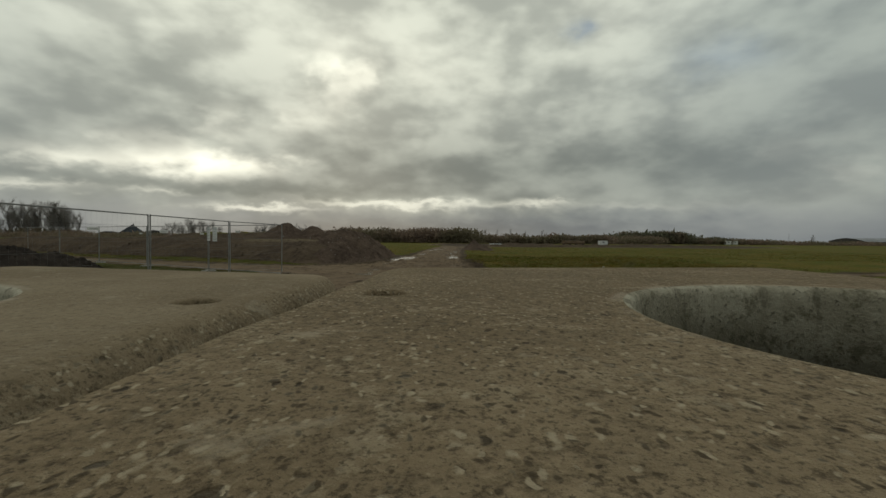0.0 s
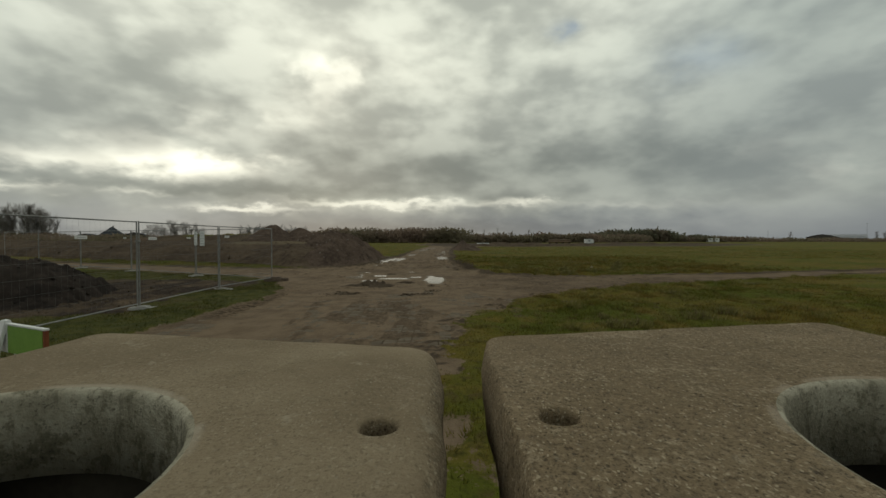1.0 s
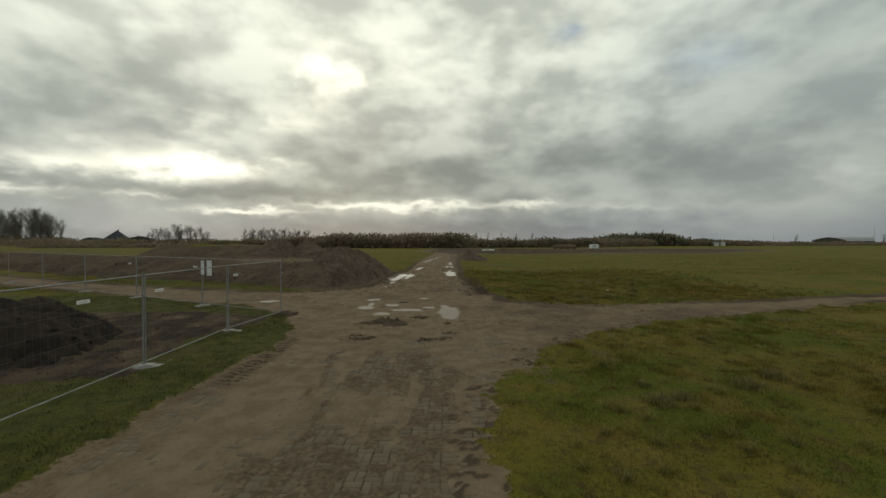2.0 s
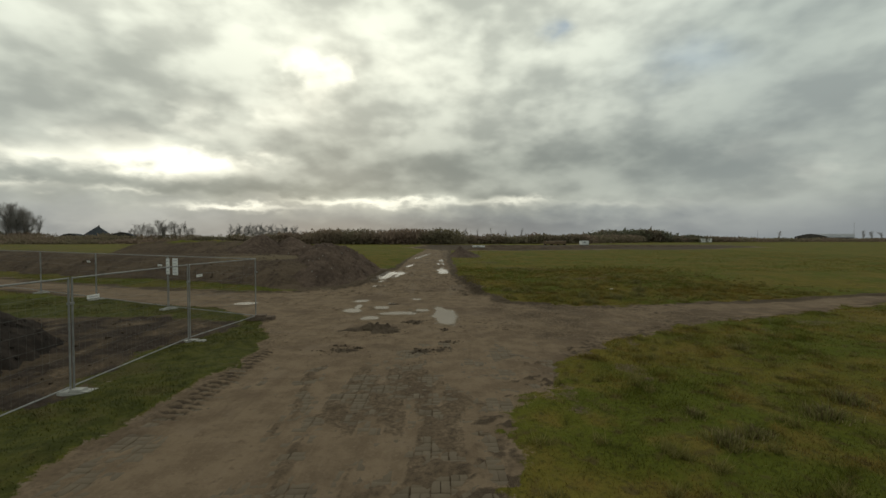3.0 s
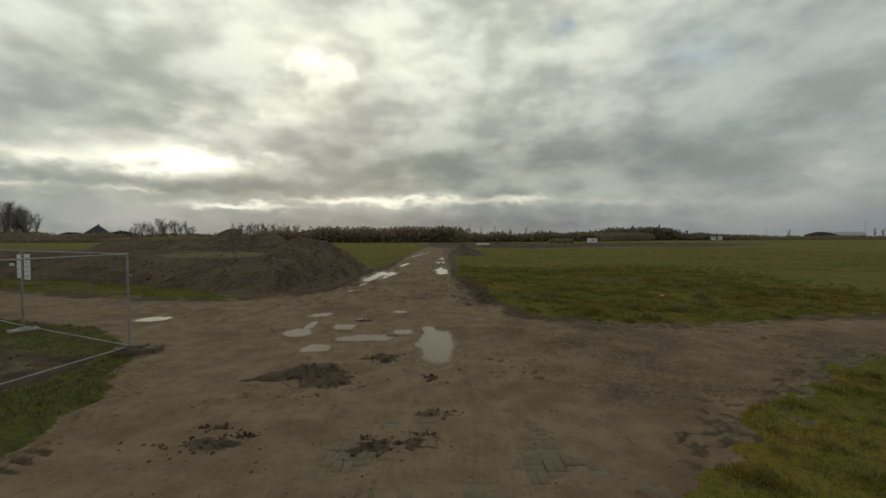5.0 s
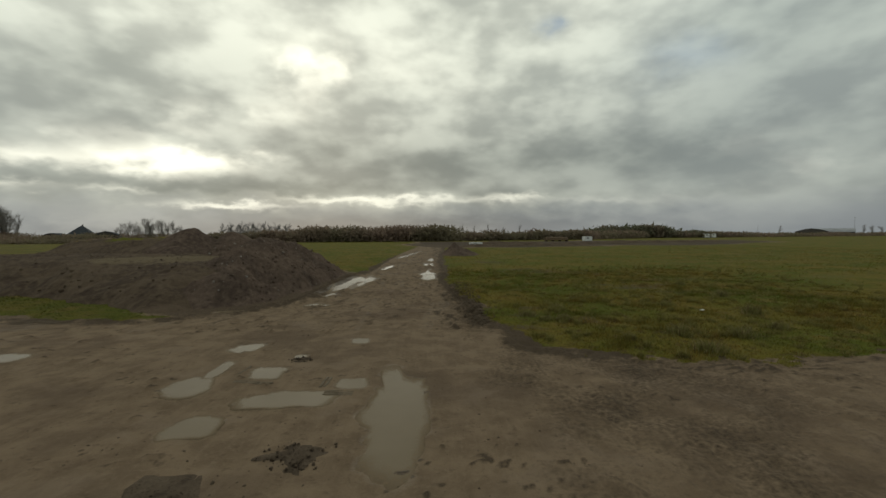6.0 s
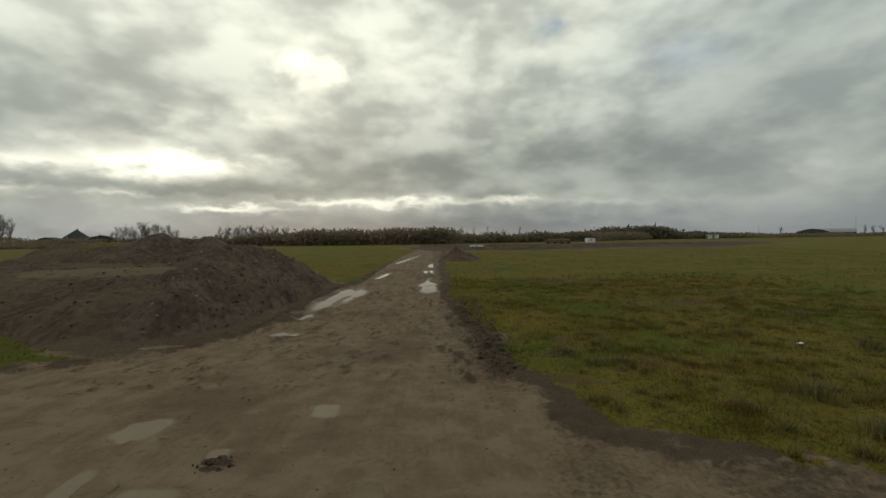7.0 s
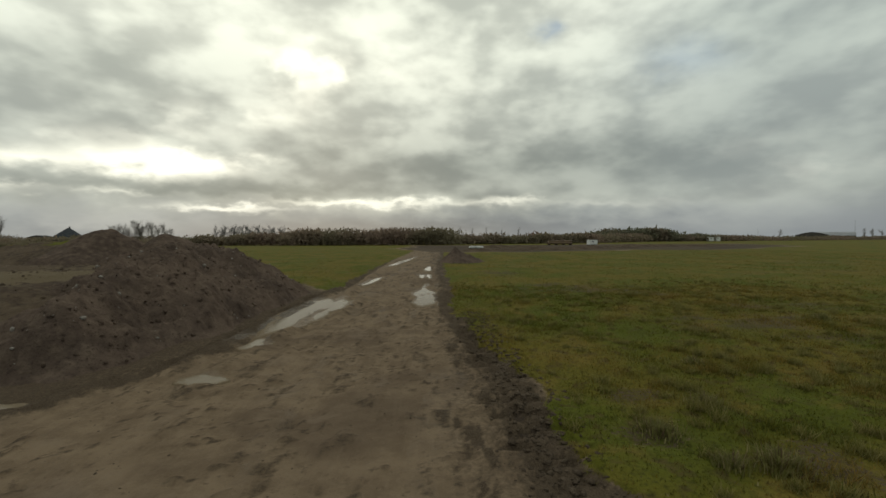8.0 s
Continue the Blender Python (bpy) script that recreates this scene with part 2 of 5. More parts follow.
def ground_material():
    """Grass thatch, trodden mud and dark soil, laid out by the sheet's cover values."""
    m, N, b = material("field_ground")
    co = world_co(N)
    at = N.add("ShaderNodeAttribute")
    at.attribute_name = "cover"
    s = N.add("ShaderNodeSeparateColor")
    N.link(at.outputs["Color"], s.inputs[0])
    grass, dark, wet = s.outputs
    n1, n2, n3, n4 = N.noise(co, 0.35, 5), N.noise(co, 2.2, 6), N.noise(co, 14.0, 5, 0.6), N.noise(co, 70.0, 3, 0.6)
    g = grass_colour(N, co, wet)
    g = N.mix(N.math("MULTIPLY", N.step(n3, 0.45, 0.75), 0.7), g, (0.030, 0.032, 0.010, 1))
    g = N.mix(N.math("MULTIPLY", N.step(n4, 0.5, 0.8), 0.4), g, (0.10, 0.085, 0.03, 1))
    # mud: grey-brown, packed sand and clay
    d = N.mix(N.step(n2, 0.35, 0.65), (0.160, 0.124, 0.082, 1), (0.118, 0.090, 0.059, 1))
    d = N.mix(N.math("MULTIPLY", N.step(n3, 0.5, 0.72), 0.5), d, (0.175, 0.140, 0.096, 1))
    # dark grain painted in for shaded hollows that flat light leaves unseen
    d = N.mix(N.math("MULTIPLY", N.step(n4, 0.5, 0.8), 0.45), d, (0.070, 0.052, 0.034, 1))
    # streaks dragged along the road by wheels, and damp smears
    pull = N.add("ShaderNodeVectorMath", "MULTIPLY")
    N.link(co, pull.inputs[0])
    pull.inputs[1].default_value = (1.0, 0.10, 1.0)
    s1, s2 = N.noise(pull.outputs[0], 5.0, 5, 0.6), N.noise(pull.outputs[0], 17.0, 4, 0.6)
    d = N.mix(N.math("MULTIPLY", N.step(s1, 0.50, 0.68), 0.22), d, (0.085, 0.063, 0.041, 1))
    d = N.mix(N.math("MULTIPLY", N.step(s2, 0.50, 0.72), 0.22), d, (0.185, 0.148, 0.102, 1))
    sm = N.noise(co, 6.5, 5, 0.65)
    d = N.mix(N.math("MULTIPLY", N.step(sm, 0.55, 0.72), 0.55), d, (0.068, 0.050, 0.033, 1))
    # broad damp stretches and slurry dried pale
    d = N.mix(N.math("MULTIPLY", N.step(n1, 0.50, 0.64), 0.5), d, (0.072, 0.054, 0.038, 1))
    d = N.mix(N.math("MULTIPLY", N.step(N.noise(co, 0.9, 5, 0.6, 0.4), 0.54, 0.68), 0.4), d, (0.170, 0.136, 0.098, 1))
    d = N.mix(1.0, d, (1.20, 1.12, 1.12, 1), "MULTIPLY")
    # dark soil
    k = N.mix(N.step(n3, 0.35, 0.65), (0.028, 0.021, 0.017, 1), (0.056, 0.042, 0.033, 1))
    w = N.mix(N.step(n4, 0.35, 0.65), (0.054, 0.038, 0.026, 1), (0.090, 0.067, 0.046, 1))
    spread = N.math("ADD", dark, N.math("MULTIPLY", N.math("SUBTRACT", n3, 0.5), 0.8))
    col = N.mix(N.step(spread, 0.22, 0.60), d, w)
    col = N.mix(N.step(spread, 0.70, 0.95), col, k)
    edge = N.math("ADD", grass, N.math("ADD", N.math("MULTIPLY", N.math("SUBTRACT", n3, 0.5), 1.5), N.math("MULTIPLY", N.math("SUBTRACT", n4, 0.5), 1.0)))
    gm = N.step(edge, 0.40, 0.60)
    col = N.mix(gm, col, g)
    N.put(b.inputs["Base Color"], col)
    damp = N.step(N.math("ADD", wet, N.math("MULTIPLY", N.math("SUBTRACT", n2, 0.5), 0.6)), 0.35, 0.8)
    r = N.math("SUBTRACT", 0.92, N.math("MULTIPLY", damp, 0.35))
    N.put(b.inputs["Roughness"], N.mix(gm, r, (0.95, 0.95, 0.95, 1)))
    N.put(b.inputs["Specular IOR Level"], N.math("ADD", 0.05, N.math("MULTIPLY", damp, 0.08)))
    hgt = N.math("ADD", N.math("MULTIPLY", n3, 0.7), N.math("MULTIPLY", n4, 0.3))
    bump(N, b, hgt, 0.9, 0.04)
    return m


def soil_material(name, c1, c2, c3):
    m, N, b = material(name)
    co = world_co(N)
    n1, n2, n3 = N.noise(co, 0.5, 5), N.noise(co, 4.0, 6, 0.6), N.noise(co, 26.0, 4, 0.6)
    col = N.mix(N.step(n1, 0.4, 0.62), c1, c2)
    col = N.mix(N.math("MULTIPLY", N.step(n2, 0.45, 0.7), 0.6), col, c3)
    col = N.mix(N.math("MULTIPLY", N.step(n2, 0.44, 0.30), 0.5), col, (0.030, 0.021, 0.016, 1))
    col = N.mix(N.math("MULTIPLY", N.step(n3, 0.52, 0.72), 0.6), col, (0.03, 0.022, 0.017, 1))
    at = N.add("ShaderNodeAttribute")
    at.attribute_name = "cover"
    top = N.add("ShaderNodeSeparateColor")
    N.link(at.outputs["Color"], top.inputs[0])
    loose = N.math("MULTIPLY", N.math("SUBTRACT", n2, 0.5), 1.2)
    col = N.mix(N.step(N.math("ADD", top.outputs[0], loose), 0.35, 0.7), col, N.mix(n3, (0.10, 0.076, 0.046, 1), (0.16, 0.124, 0.080, 1)))
    col = N.mix(N.step(N.math("ADD", top.outputs[1], loose), 0.35, 0.6), col, grass_colour(N, co, None))
    N.put(b.inputs["Base Color"], col)
    N.put(b.inputs["Roughness"], 0.95)
    N.put(b.inputs["Specular IOR Level"], 0.06)
    bump(N, b, N.math("ADD", N.math("MULTIPLY", n2, 0.6), N.math("MULTIPLY", n3, 0.4)), 1.0, 0.10)
    return m


def concrete_material(name, grit, hole, tint, top=1.44):
    """Weathered sandy concrete: grit, small pebbles, pits and pale scuffs."""
    m, N, b = material(name)
    co = world_co(N)
    n1, n2, n3, n4 = N.noise(co, 4.0, 5), N.noise(co, 42.0, 6, 0.7), N.noise(co, 170.0, 5, 0.75), N.noise(co, 520.0, 3, 0.7)
    warp = N.add("ShaderNodeVectorMath", "SCALE")
    wn = N.add("ShaderNodeTexNoise")
    N.link(co, wn.inputs["Vector"])
    wn.inputs["Scale"].default_value = 90.0
    wn.inputs["Detail"].default_value = 4.0
    N.link(wn.outputs["Color"], warp.inputs[0])
    warp.inputs["Scale"].default_value = 0.011
    both = N.add("ShaderNodeVectorMath", "ADD")
    N.link(co, both.inputs[0])
    N.link(warp.outputs[0], both.inputs[1])

    # the slab was drawn off lengthwise, which pulled the grains out a little
    drawn = N.add("ShaderNodeVectorMath", "MULTIPLY")
    N.link(both.outputs[0], drawn.inputs[0])
    drawn.inputs[1].default_value = (1.0, 0.6, 1.0)

    def grains(scale, lo, hi):
        v = N.add("ShaderNodeTexVoronoi")
        N.link(drawn.outputs[0], v.inputs["Vector"])
        v.inputs["Scale"].default_value = scale
        t = N.add("ShaderNodeSeparateColor")
        N.link(v.outputs["Color"], t.inputs[0])
        return N.step(v.outputs["Distance"], lo, hi, 1.0, 0.0), t.outputs

    # grit lies bare in patches, under a trowelled skin elsewhere
    grit = N.math("MULTIPLY", N.step(N.noise(co, 3.2, 4, 0.6), 0.36, 0.56, 0.35, 1.0), grit)
    # the rounded rims are weathered down to the sand
    sep = N.add("ShaderNodeSeparateXYZ")
    N.link(co, sep.inputs[0])
    grit = N.math("MAXIMUM", grit, N.math("MULTIPLY", N.step(sep.outputs[2], top - 0.0005, top - 0.006), 0.70))

    def of(v):
        return N.math("MULTIPLY", grit, v)

    col = N.mix(N.step(n1, 0.38, 0.62), (0.205, 0.156, 0.098, 1), (0.275, 0.216, 0.142, 1))
    col = N.mix(N.math("MULTIPLY", N.step(n2, 0.46, 0.68), of(0.5)), col, (0.150, 0.118, 0.078, 1))
    # worn skin: pale cement left in blotches, dark pitted sand between
    skin = N.math("ADD", N.noise(co, 24.0, 5, 0.7, 0.5), N.math("MULTIPLY", N.math("SUBTRACT", n3, 0.5), 0.5))
    col = N.mix(N.math("MULTIPLY", N.step(skin, 0.56, 0.66), of(0.75)), col, (0.345, 0.290, 0.205, 1))
    col = N.mix(N.math("MULTIPLY", N.step(skin, 0.45, 0.34), of(0.6)), col, (0.125, 0.096, 0.060, 1))
    col = N.mix(N.math("MULTIPLY", N.step(n3, 0.50, 0.70), of(0.7)), col, (0.360, 0.290, 0.195, 1))
    col = N.mix(N.math("MULTIPLY", N.step(n3, 0.47, 0.36), of(0.8)), col, (0.085, 0.062, 0.039, 1))
    col = N.mix(N.math("MULTIPLY", N.step(n4, 0.52, 0.66), of(0.9)), col, (0.065, 0.050, 0.032, 1))
    tiny, tt = grains(330.0, 0.22, 0.45)
    tiny = N.math("MULTIPLY", tiny, grit)
    col = N.mix(N.math("MULTIPLY", tiny, N.step(tt[0], 0.66, 0.8)), col, (0.44, 0.38, 0.28, 1))
    col = N.mix(N.math("MULTIPLY", tiny, N.step(tt[1], 0.50, 0.80)), col, (0.055, 0.041, 0.025, 1))
    small, ts = grains(200.0, 0.16, 0.38)
    small = N.math("MULTIPLY", small, grit)
    col = N.mix(N.math("MULTIPLY", small, N.step(ts[0], 0.80, 0.90)), col, (0.42, 0.365, 0.27, 1))
    pit = N.math("MULTIPLY", small, N.step(ts[1], 0.86, 0.96))
    col = N.mix(pit, col, (0.035, 0.026, 0.017, 1))
    large, tl = grains(92.0, 0.05, 0.30)
    large = N.math("MULTIPLY", N.math("MULTIPLY", large, grit), N.step(n3, 0.40, 0.56))
    pale = N.math("MULTIPLY", large, N.step(tl[2], 0.86, 0.92))
    col = N.mix(N.math("MULTIPLY", pale, 0.6), col, (0.43, 0.38, 0.29, 1))
    crater = N.math("MULTIPLY", large, N.step(tl[0], 0.97, 0.99))
    col = N.mix(crater, col, (0.055, 0.042, 0.028, 1))
    # chipped pale rim of the hole, scuffs and pale bloom
    away = N.add("ShaderNodeVectorMath", "DISTANCE")
    N.link(co, away.inputs[0])
    away.inputs[1].default_value = (hole[0], hole[1], top)
    ring = N.math("ABSOLUTE", N.math("SUBTRACT", away.outputs["Value"], hole[2] + 0.008))
    rim = N.math("MULTIPLY", N.step(ring, 0.002, 0.010, 1.0, 0.0), N.step(N.noise(co, 11.0, 4), 0.45, 0.6))
    col = N.mix(N.math("MULTIPLY", rim, 0.5), col, (0.42, 0.37, 0.30, 1))
    scuff = N.step(N.noise(co, 17.0, 6, 0.7, 0.6), 0.60, 0.72)
    col = N.mix(N.math("MULTIPLY", scuff, 0.6), col, (0.40, 0.345, 0.26, 1))
    N.put(b.inputs["Base Color"], N.mix(1.0, col, tint, "MULTIPLY"))
    N.put(b.inputs["Roughness"], 0.93)
    N.put(b.inputs["Specular IOR Level"], 0.2)
    hgt = N.math("ADD", N.math("MULTIPLY", n3, 0.9), N.math("MULTIPLY", n2, 0.6))
    hgt = N.math("ADD", hgt, N.math("MULTIPLY", pale, 0.25))
    hgt = N.math("SUBTRACT", hgt, N.math("ADD", N.math("MULTIPLY", pit, 0.5), N.math("MULTIPLY", crater, 0.9)))
    bump(N, b, hgt, 1.0, 0.006)
    return m


def lining_material():
    """Smooth cement skin of a cast hole, coloured paler for daylight inside, with dark mould running down it."""
    m, N, b = material("stained_brightened_cement")
    co = world_co(N)
    pull = N.add("ShaderNodeVectorMath", "MULTIPLY")
    N.link(co, pull.inputs[0])
    pull.inputs[1].default_value = (1.0, 1.0, 0.25)
    n1, n2, n3 = N.noise(co, 14.0, 5, 0.65), N.noise(pull.outputs[0], 34.0, 6, 0.75), N.noise(co, 190.0, 4, 0.7)
    # base tones raised: the light on the far wall is put into the colour
    col = N.mix(N.step(n1, 0.4, 0.6), (0.29, 0.26, 0.19, 1), (0.42, 0.38, 0.29, 1))
    col = N.mix(N.math("MULTIPLY", N.step(N.noise(co, 31.0, 6, 0.75), 0.50, 0.60), 0.7), col, (0.13, 0.115, 0.072, 1))
    col = N.mix(N.math("MULTIPLY", N.step(n2, 0.54, 0.66), 0.6), col, (0.12, 0.105, 0.072, 1))
    col = N.mix(N.math("MULTIPLY", N.step(n3, 0.56, 0.68), 0.7), col, (0.06, 0.05, 0.036, 1))
    N.put(b.inputs["Base Color"], col)
    N.put(b.inputs["Roughness"], 0.9)
    N.put(b.inputs["Specular IOR Level"], 0.2)
    bump(N, b, N.math("ADD", N.math("MULTIPLY", n2, 0.5), n3), 0.8, 0.004)
    return m


def water_material():
    """Cloudy shallow water that thins out to wet mud at the shore."""
    m, N, b = material("muddy_water")
    co = world_co(N)
    n, n2 = N.noise(co, 3.0, 4), N.noise(co, 16.0, 5, 0.65)
    at = N.add("ShaderNodeAttribute")
    at.attribute_name = "cover"
    d = N.add("ShaderNodeSeparateColor")
    N.link(at.outputs["Color"], d.inputs[0])
    deep = N.step(N.math("ADD", d.outputs[0], N.math("MULTIPLY", N.math("SUBTRACT", n2, 0.5), 1.0)), 0.06, 0.42)
    silt = N.mix(N.step(n2, 0.4, 0.65), (0.155, 0.115, 0.076, 1), (0.110, 0.080, 0.052, 1))
    water = N.mix(n, (0.145, 0.112, 0.074, 1), (0.172, 0.134, 0.090, 1))
    N.put(b.inputs["Base Color"], N.mix(deep, silt, water))
    N.put(b.inputs["Roughness"], N.math("SUBTRACT", 0.9, N.math("MULTIPLY", deep, 0.8)))
    N.put(b.inputs["IOR"], 1.28)
    N.put(b.inputs["Specular IOR Level"], N.math("ADD", 0.03, N.math("MULTIPLY", deep, 0.06)))
    N.put(b.inputs["Specular Tint"], (1.0, 0.92, 0.80, 1))
    bump(N, b, N.noise(co, 22.0, 2), 0.03, 0.01)
    return m


def island_material(name, c1, c2, c3, rough=0.8, scale=None, clear=0.45, sward=None):
    """For joined blades, leaves and twigs: colour varies from piece to piece and over the ground."""
    m, N, b = material(name)
    r = N.add("ShaderNodeNewGeometry")
    ra = r.outputs["Random Per Island"]
    col = N.mix(ra, c1, c2)
    if sward is not None:
        col = grass_colour(N, r.outputs["Position"], sward)
        hue = N.mix(ra, (0.62, 0.68, 0.60, 1), (1.70, 1.45, 1.7, 1))
        col = N.mix(1.0, col, hue, "MULTIPLY")
    elif scale:
        col = N.mix(N.step(N.noise(r.outputs["Position"], scale, 4), 0.42, 0.62), col, c3)
    else:
        col = N.mix(N.step(ra, 0.8, 0.95), col, c3)
    N.put(b.inputs["Base Color"], col)
    N.put(b.inputs["Roughness"], rough)
    N.put(b.inputs["Specular IOR Level"], 0.2)
    thin = N.add("ShaderNodeBsdfTranslucent")
    N.link(col, thin.inputs[0])
    both = N.add("ShaderNodeMixShader")
    both.inputs[0].default_value = clear
    N.link(b.outputs[0], both.inputs[1])
    N.link(thin.outputs[0], both.inputs[2])
    N.link(both.outputs[0], [n for n in N.tree.nodes if n.type == "OUTPUT_MATERIAL"][0].inputs[0])
    return m


def brick_material():
    m, N, b = material("muddy_paving_brick")
    co = world_co(N)
    rnd = N.add("ShaderNodeObjectInfo").outputs["Random"]
    isl = N.add("ShaderNodeNewGeometry").outputs["Random Per Island"]
    v = N.math("FRACT", N.math("ADD", rnd, isl))
    n1, n2 = N.noise(co, 1.6, 5), N.noise(co, 45.0, 5, 0.65)
    col = N.mix(v, (0.100, 0.076, 0.052, 1), (0.142, 0.110, 0.076, 1))
    col = N.mix(N.step(n1, 0.4, 0.62), col, (0.124, 0.095, 0.064, 1))
    col = N.mix(N.math("MULTIPLY", N.step(n2, 0.5, 0.75), 0.5), col, (0.078, 0.060, 0.041, 1))
    N.put(b.inputs["Base Color"], col)
    N.put(b.inputs["Roughness"], 0.9)
    N.put(b.inputs["Specular IOR Level"], 0.2)
    bump(N, b, n2, 0.4, 0.006)
    return m


M_GROUND = ground_material()
M_SOIL = soil_material("heap_soil", (0.080, 0.057, 0.045, 1), (0.120, 0.085, 0.065, 1), (0.155, 0.115, 0.085, 1))
M_BANK = soil_material("bank_soil", (0.066, 0.047, 0.034, 1), (0.098, 0.071, 0.049, 1), (0.130, 0.098, 0.066, 1))
M_BLACK = soil_material("black_soil", (0.022, 0.018, 0.016, 1), (0.040, 0.032, 0.027, 1), (0.060, 0.047, 0.039, 1))
M_CLOD = soil_material("wet_clod", (0.068, 0.050, 0.036, 1), (0.098, 0.073, 0.052, 1), (0.130, 0.100, 0.071, 1))
M_SLAB1 = concrete_material("scuffed_concrete", 0.36, (1.510, -0.958, 0.190), (1.16, 1.15, 1.13, 1), 1.43)
M_SLAB2 = concrete_material("pebbled_concrete", 0.80, (2.395, -0.960, 0.197), (1.10, 1.05, 0.98, 1))
M_LINING = lining_material()
M_WATER = water_material()
M_BRICK = brick_material()
M_GRASS = island_material("grass_blades", (0.082, 0.097, 0.010, 1), (0.145, 0.130, 0.020, 1), (0.175, 0.130, 0.032, 1), 0.8, 0.5, 0.45, 0.0)
M_VERGE = island_material("lush_verge_blades", (0.045, 0.066, 0.008, 1), (0.085, 0.092, 0.014, 1), (0.10, 0.085, 0.02, 1), 0.8, 0.5, 0.45, 1.0)
M_STRAW = island_material("straw_tussock", (0.14, 0.13, 0.03, 1), (0.27, 0.225, 0.09, 1), (0.09, 0.10, 0.02, 1))
M_TUSSOCK = island_material("tussock_blades", (0.12, 0.125, 0.035, 1), (0.25, 0.225, 0.085, 1), (0.30, 0.25, 0.12, 1), 0.8, None, 0.55)
M_DEAD = island_material("dead_stems", (0.075, 0.050, 0.030, 1), (0.17, 0.125, 0.07, 1), (0.22, 0.17, 0.10, 1), 0.8, None, 0.55)
M_STEEL = plain("galvanised_steel", (0.17, 0.17, 0.165, 1), (0.27, 0.27, 0.26, 1), 6.0, 0.6, 0.2, 0.1, 0.001, 0.62)
M_WIRE = plain("dull_wire", (0.08, 0.08, 0.077, 1), (0.14, 0.14, 0.133, 1), 6.0, 0.6, 0.2)
# shaft concrete coloured near black: the shade deep under the slabs is painted in
M_SHAFT_SHADE = plain("shade_dark_concrete", (0.045, 0.038, 0.030, 1), (0.075, 0.064, 0.050, 1), 7.0, 0.95)
M_FOOT = plain("grey_foot_concrete", (0.30, 0.29, 0.27, 1), (0.40, 0.39, 0.36, 1), 10.0, 0.9)
M_FOOT2 = plain("brown_foot_block", (0.10, 0.075, 0.058, 1), (0.17, 0.13, 0.10, 1), 10.0, 0.9)
M_WHITE = plain("white_board", (0.62, 0.62, 0.60, 1), (0.72, 0.72, 0.70, 1), 4.0, 0.5, 0, 0.05, 0.001)
M_INK = plain("grey_print", (0.32, 0.32, 0.33, 1), (0.40, 0.40, 0.40, 1), 6.0, 0.6)
M_GREEN = plain("green_board", (0.13, 0.25, 0.03, 1), (0.17, 0.30, 0.045, 1), 5.0, 0.5, 0, 0.05, 0.001)
M_RED = plain("rust_red_edge", (0.16, 0.05, 0.025, 1), (0.20, 0.07, 0.03, 1), 9.0, 0.7)
M_DARK = plain("dark_cavity", (0.02, 0.017, 0.014, 1), (0.03, 0.026, 0.02, 1), 9.0, 0.95)
# far trees: twig colour lightened to carry the haze of distance
M_TWIG = island_material("hazed_bare_twigs", (0.32, 0.295, 0.27, 1), (0.46, 0.43, 0.395, 1), (0.36, 0.33, 0.295, 1), 0.9, None, 0.6)
# poplars: pale grey is distance haze mixed into the twig colour
M_POPLAR = island_material("hazed_poplar_twigs", (0.26, 0.25, 0.24, 1), (0.38, 0.36, 0.345, 1), (0.3, 0.28, 0.26, 1), 0.9)
# bark greyed and lightened for the same haze
M_BARK = plain("hazed_grey_bark", (0.15, 0.138, 0.122, 1), (0.22, 0.20, 0.18, 1), 3.0, 0.95)
# far woods: colours raised and made more neutral in place of air haze
M_SCRUB = island_material("hazed_brown_scrub", (0.17, 0.125, 0.096, 1), (0.29, 0.215, 0.162, 1), (0.18, 0.155, 0.10, 1), 0.9, 0.05, 0.5)
M_PINE = island_material("hazed_dark_conifer", (0.12, 0.125, 0.080, 1), (0.175, 0.165, 0.11, 1), (0.20, 0.16, 0.115, 1), 0.9, 0.08, 0.5)
M_ROOF = plain("slate_roof", (0.040, 0.044, 0.050, 1), (0.062, 0.066, 0.072, 1), 0.6, 0.85)
M_TIN = plain("grey_sheet_roof", (0.15, 0.155, 0.165, 1), (0.22, 0.225, 0.235, 1), 0.2, 0.6)
M_WALL = plain("dark_farm_wall", (0.06, 0.055, 0.05, 1), (0.10, 0.09, 0.08, 1), 0.8, 0.8)
M_CABIN = plain("white_cabin", (0.60, 0.60, 0.58, 1), (0.70, 0.70, 0.68, 1), 0.8, 0.5)
M_RUST = plain("ochre_steel", (0.085, 0.052, 0.026, 1), (0.14, 0.085, 0.04, 1), 1.0, 0.6)
M_GREYGLASS = plain("grey_window", (0.16, 0.17, 0.18, 1), (0.22, 0.23, 0.24, 1), 2.0, 0.2)
M_GLASS = plain("dark_window", (0.02, 0.022, 0.026, 1), (0.03, 0.032, 0.038, 1), 2.0, 0.1)
M_STONE = plain("pale_rubble", (0.14, 0.12, 0.10, 1), (0.30, 0.27, 0.24, 1), 14.0, 0.85)

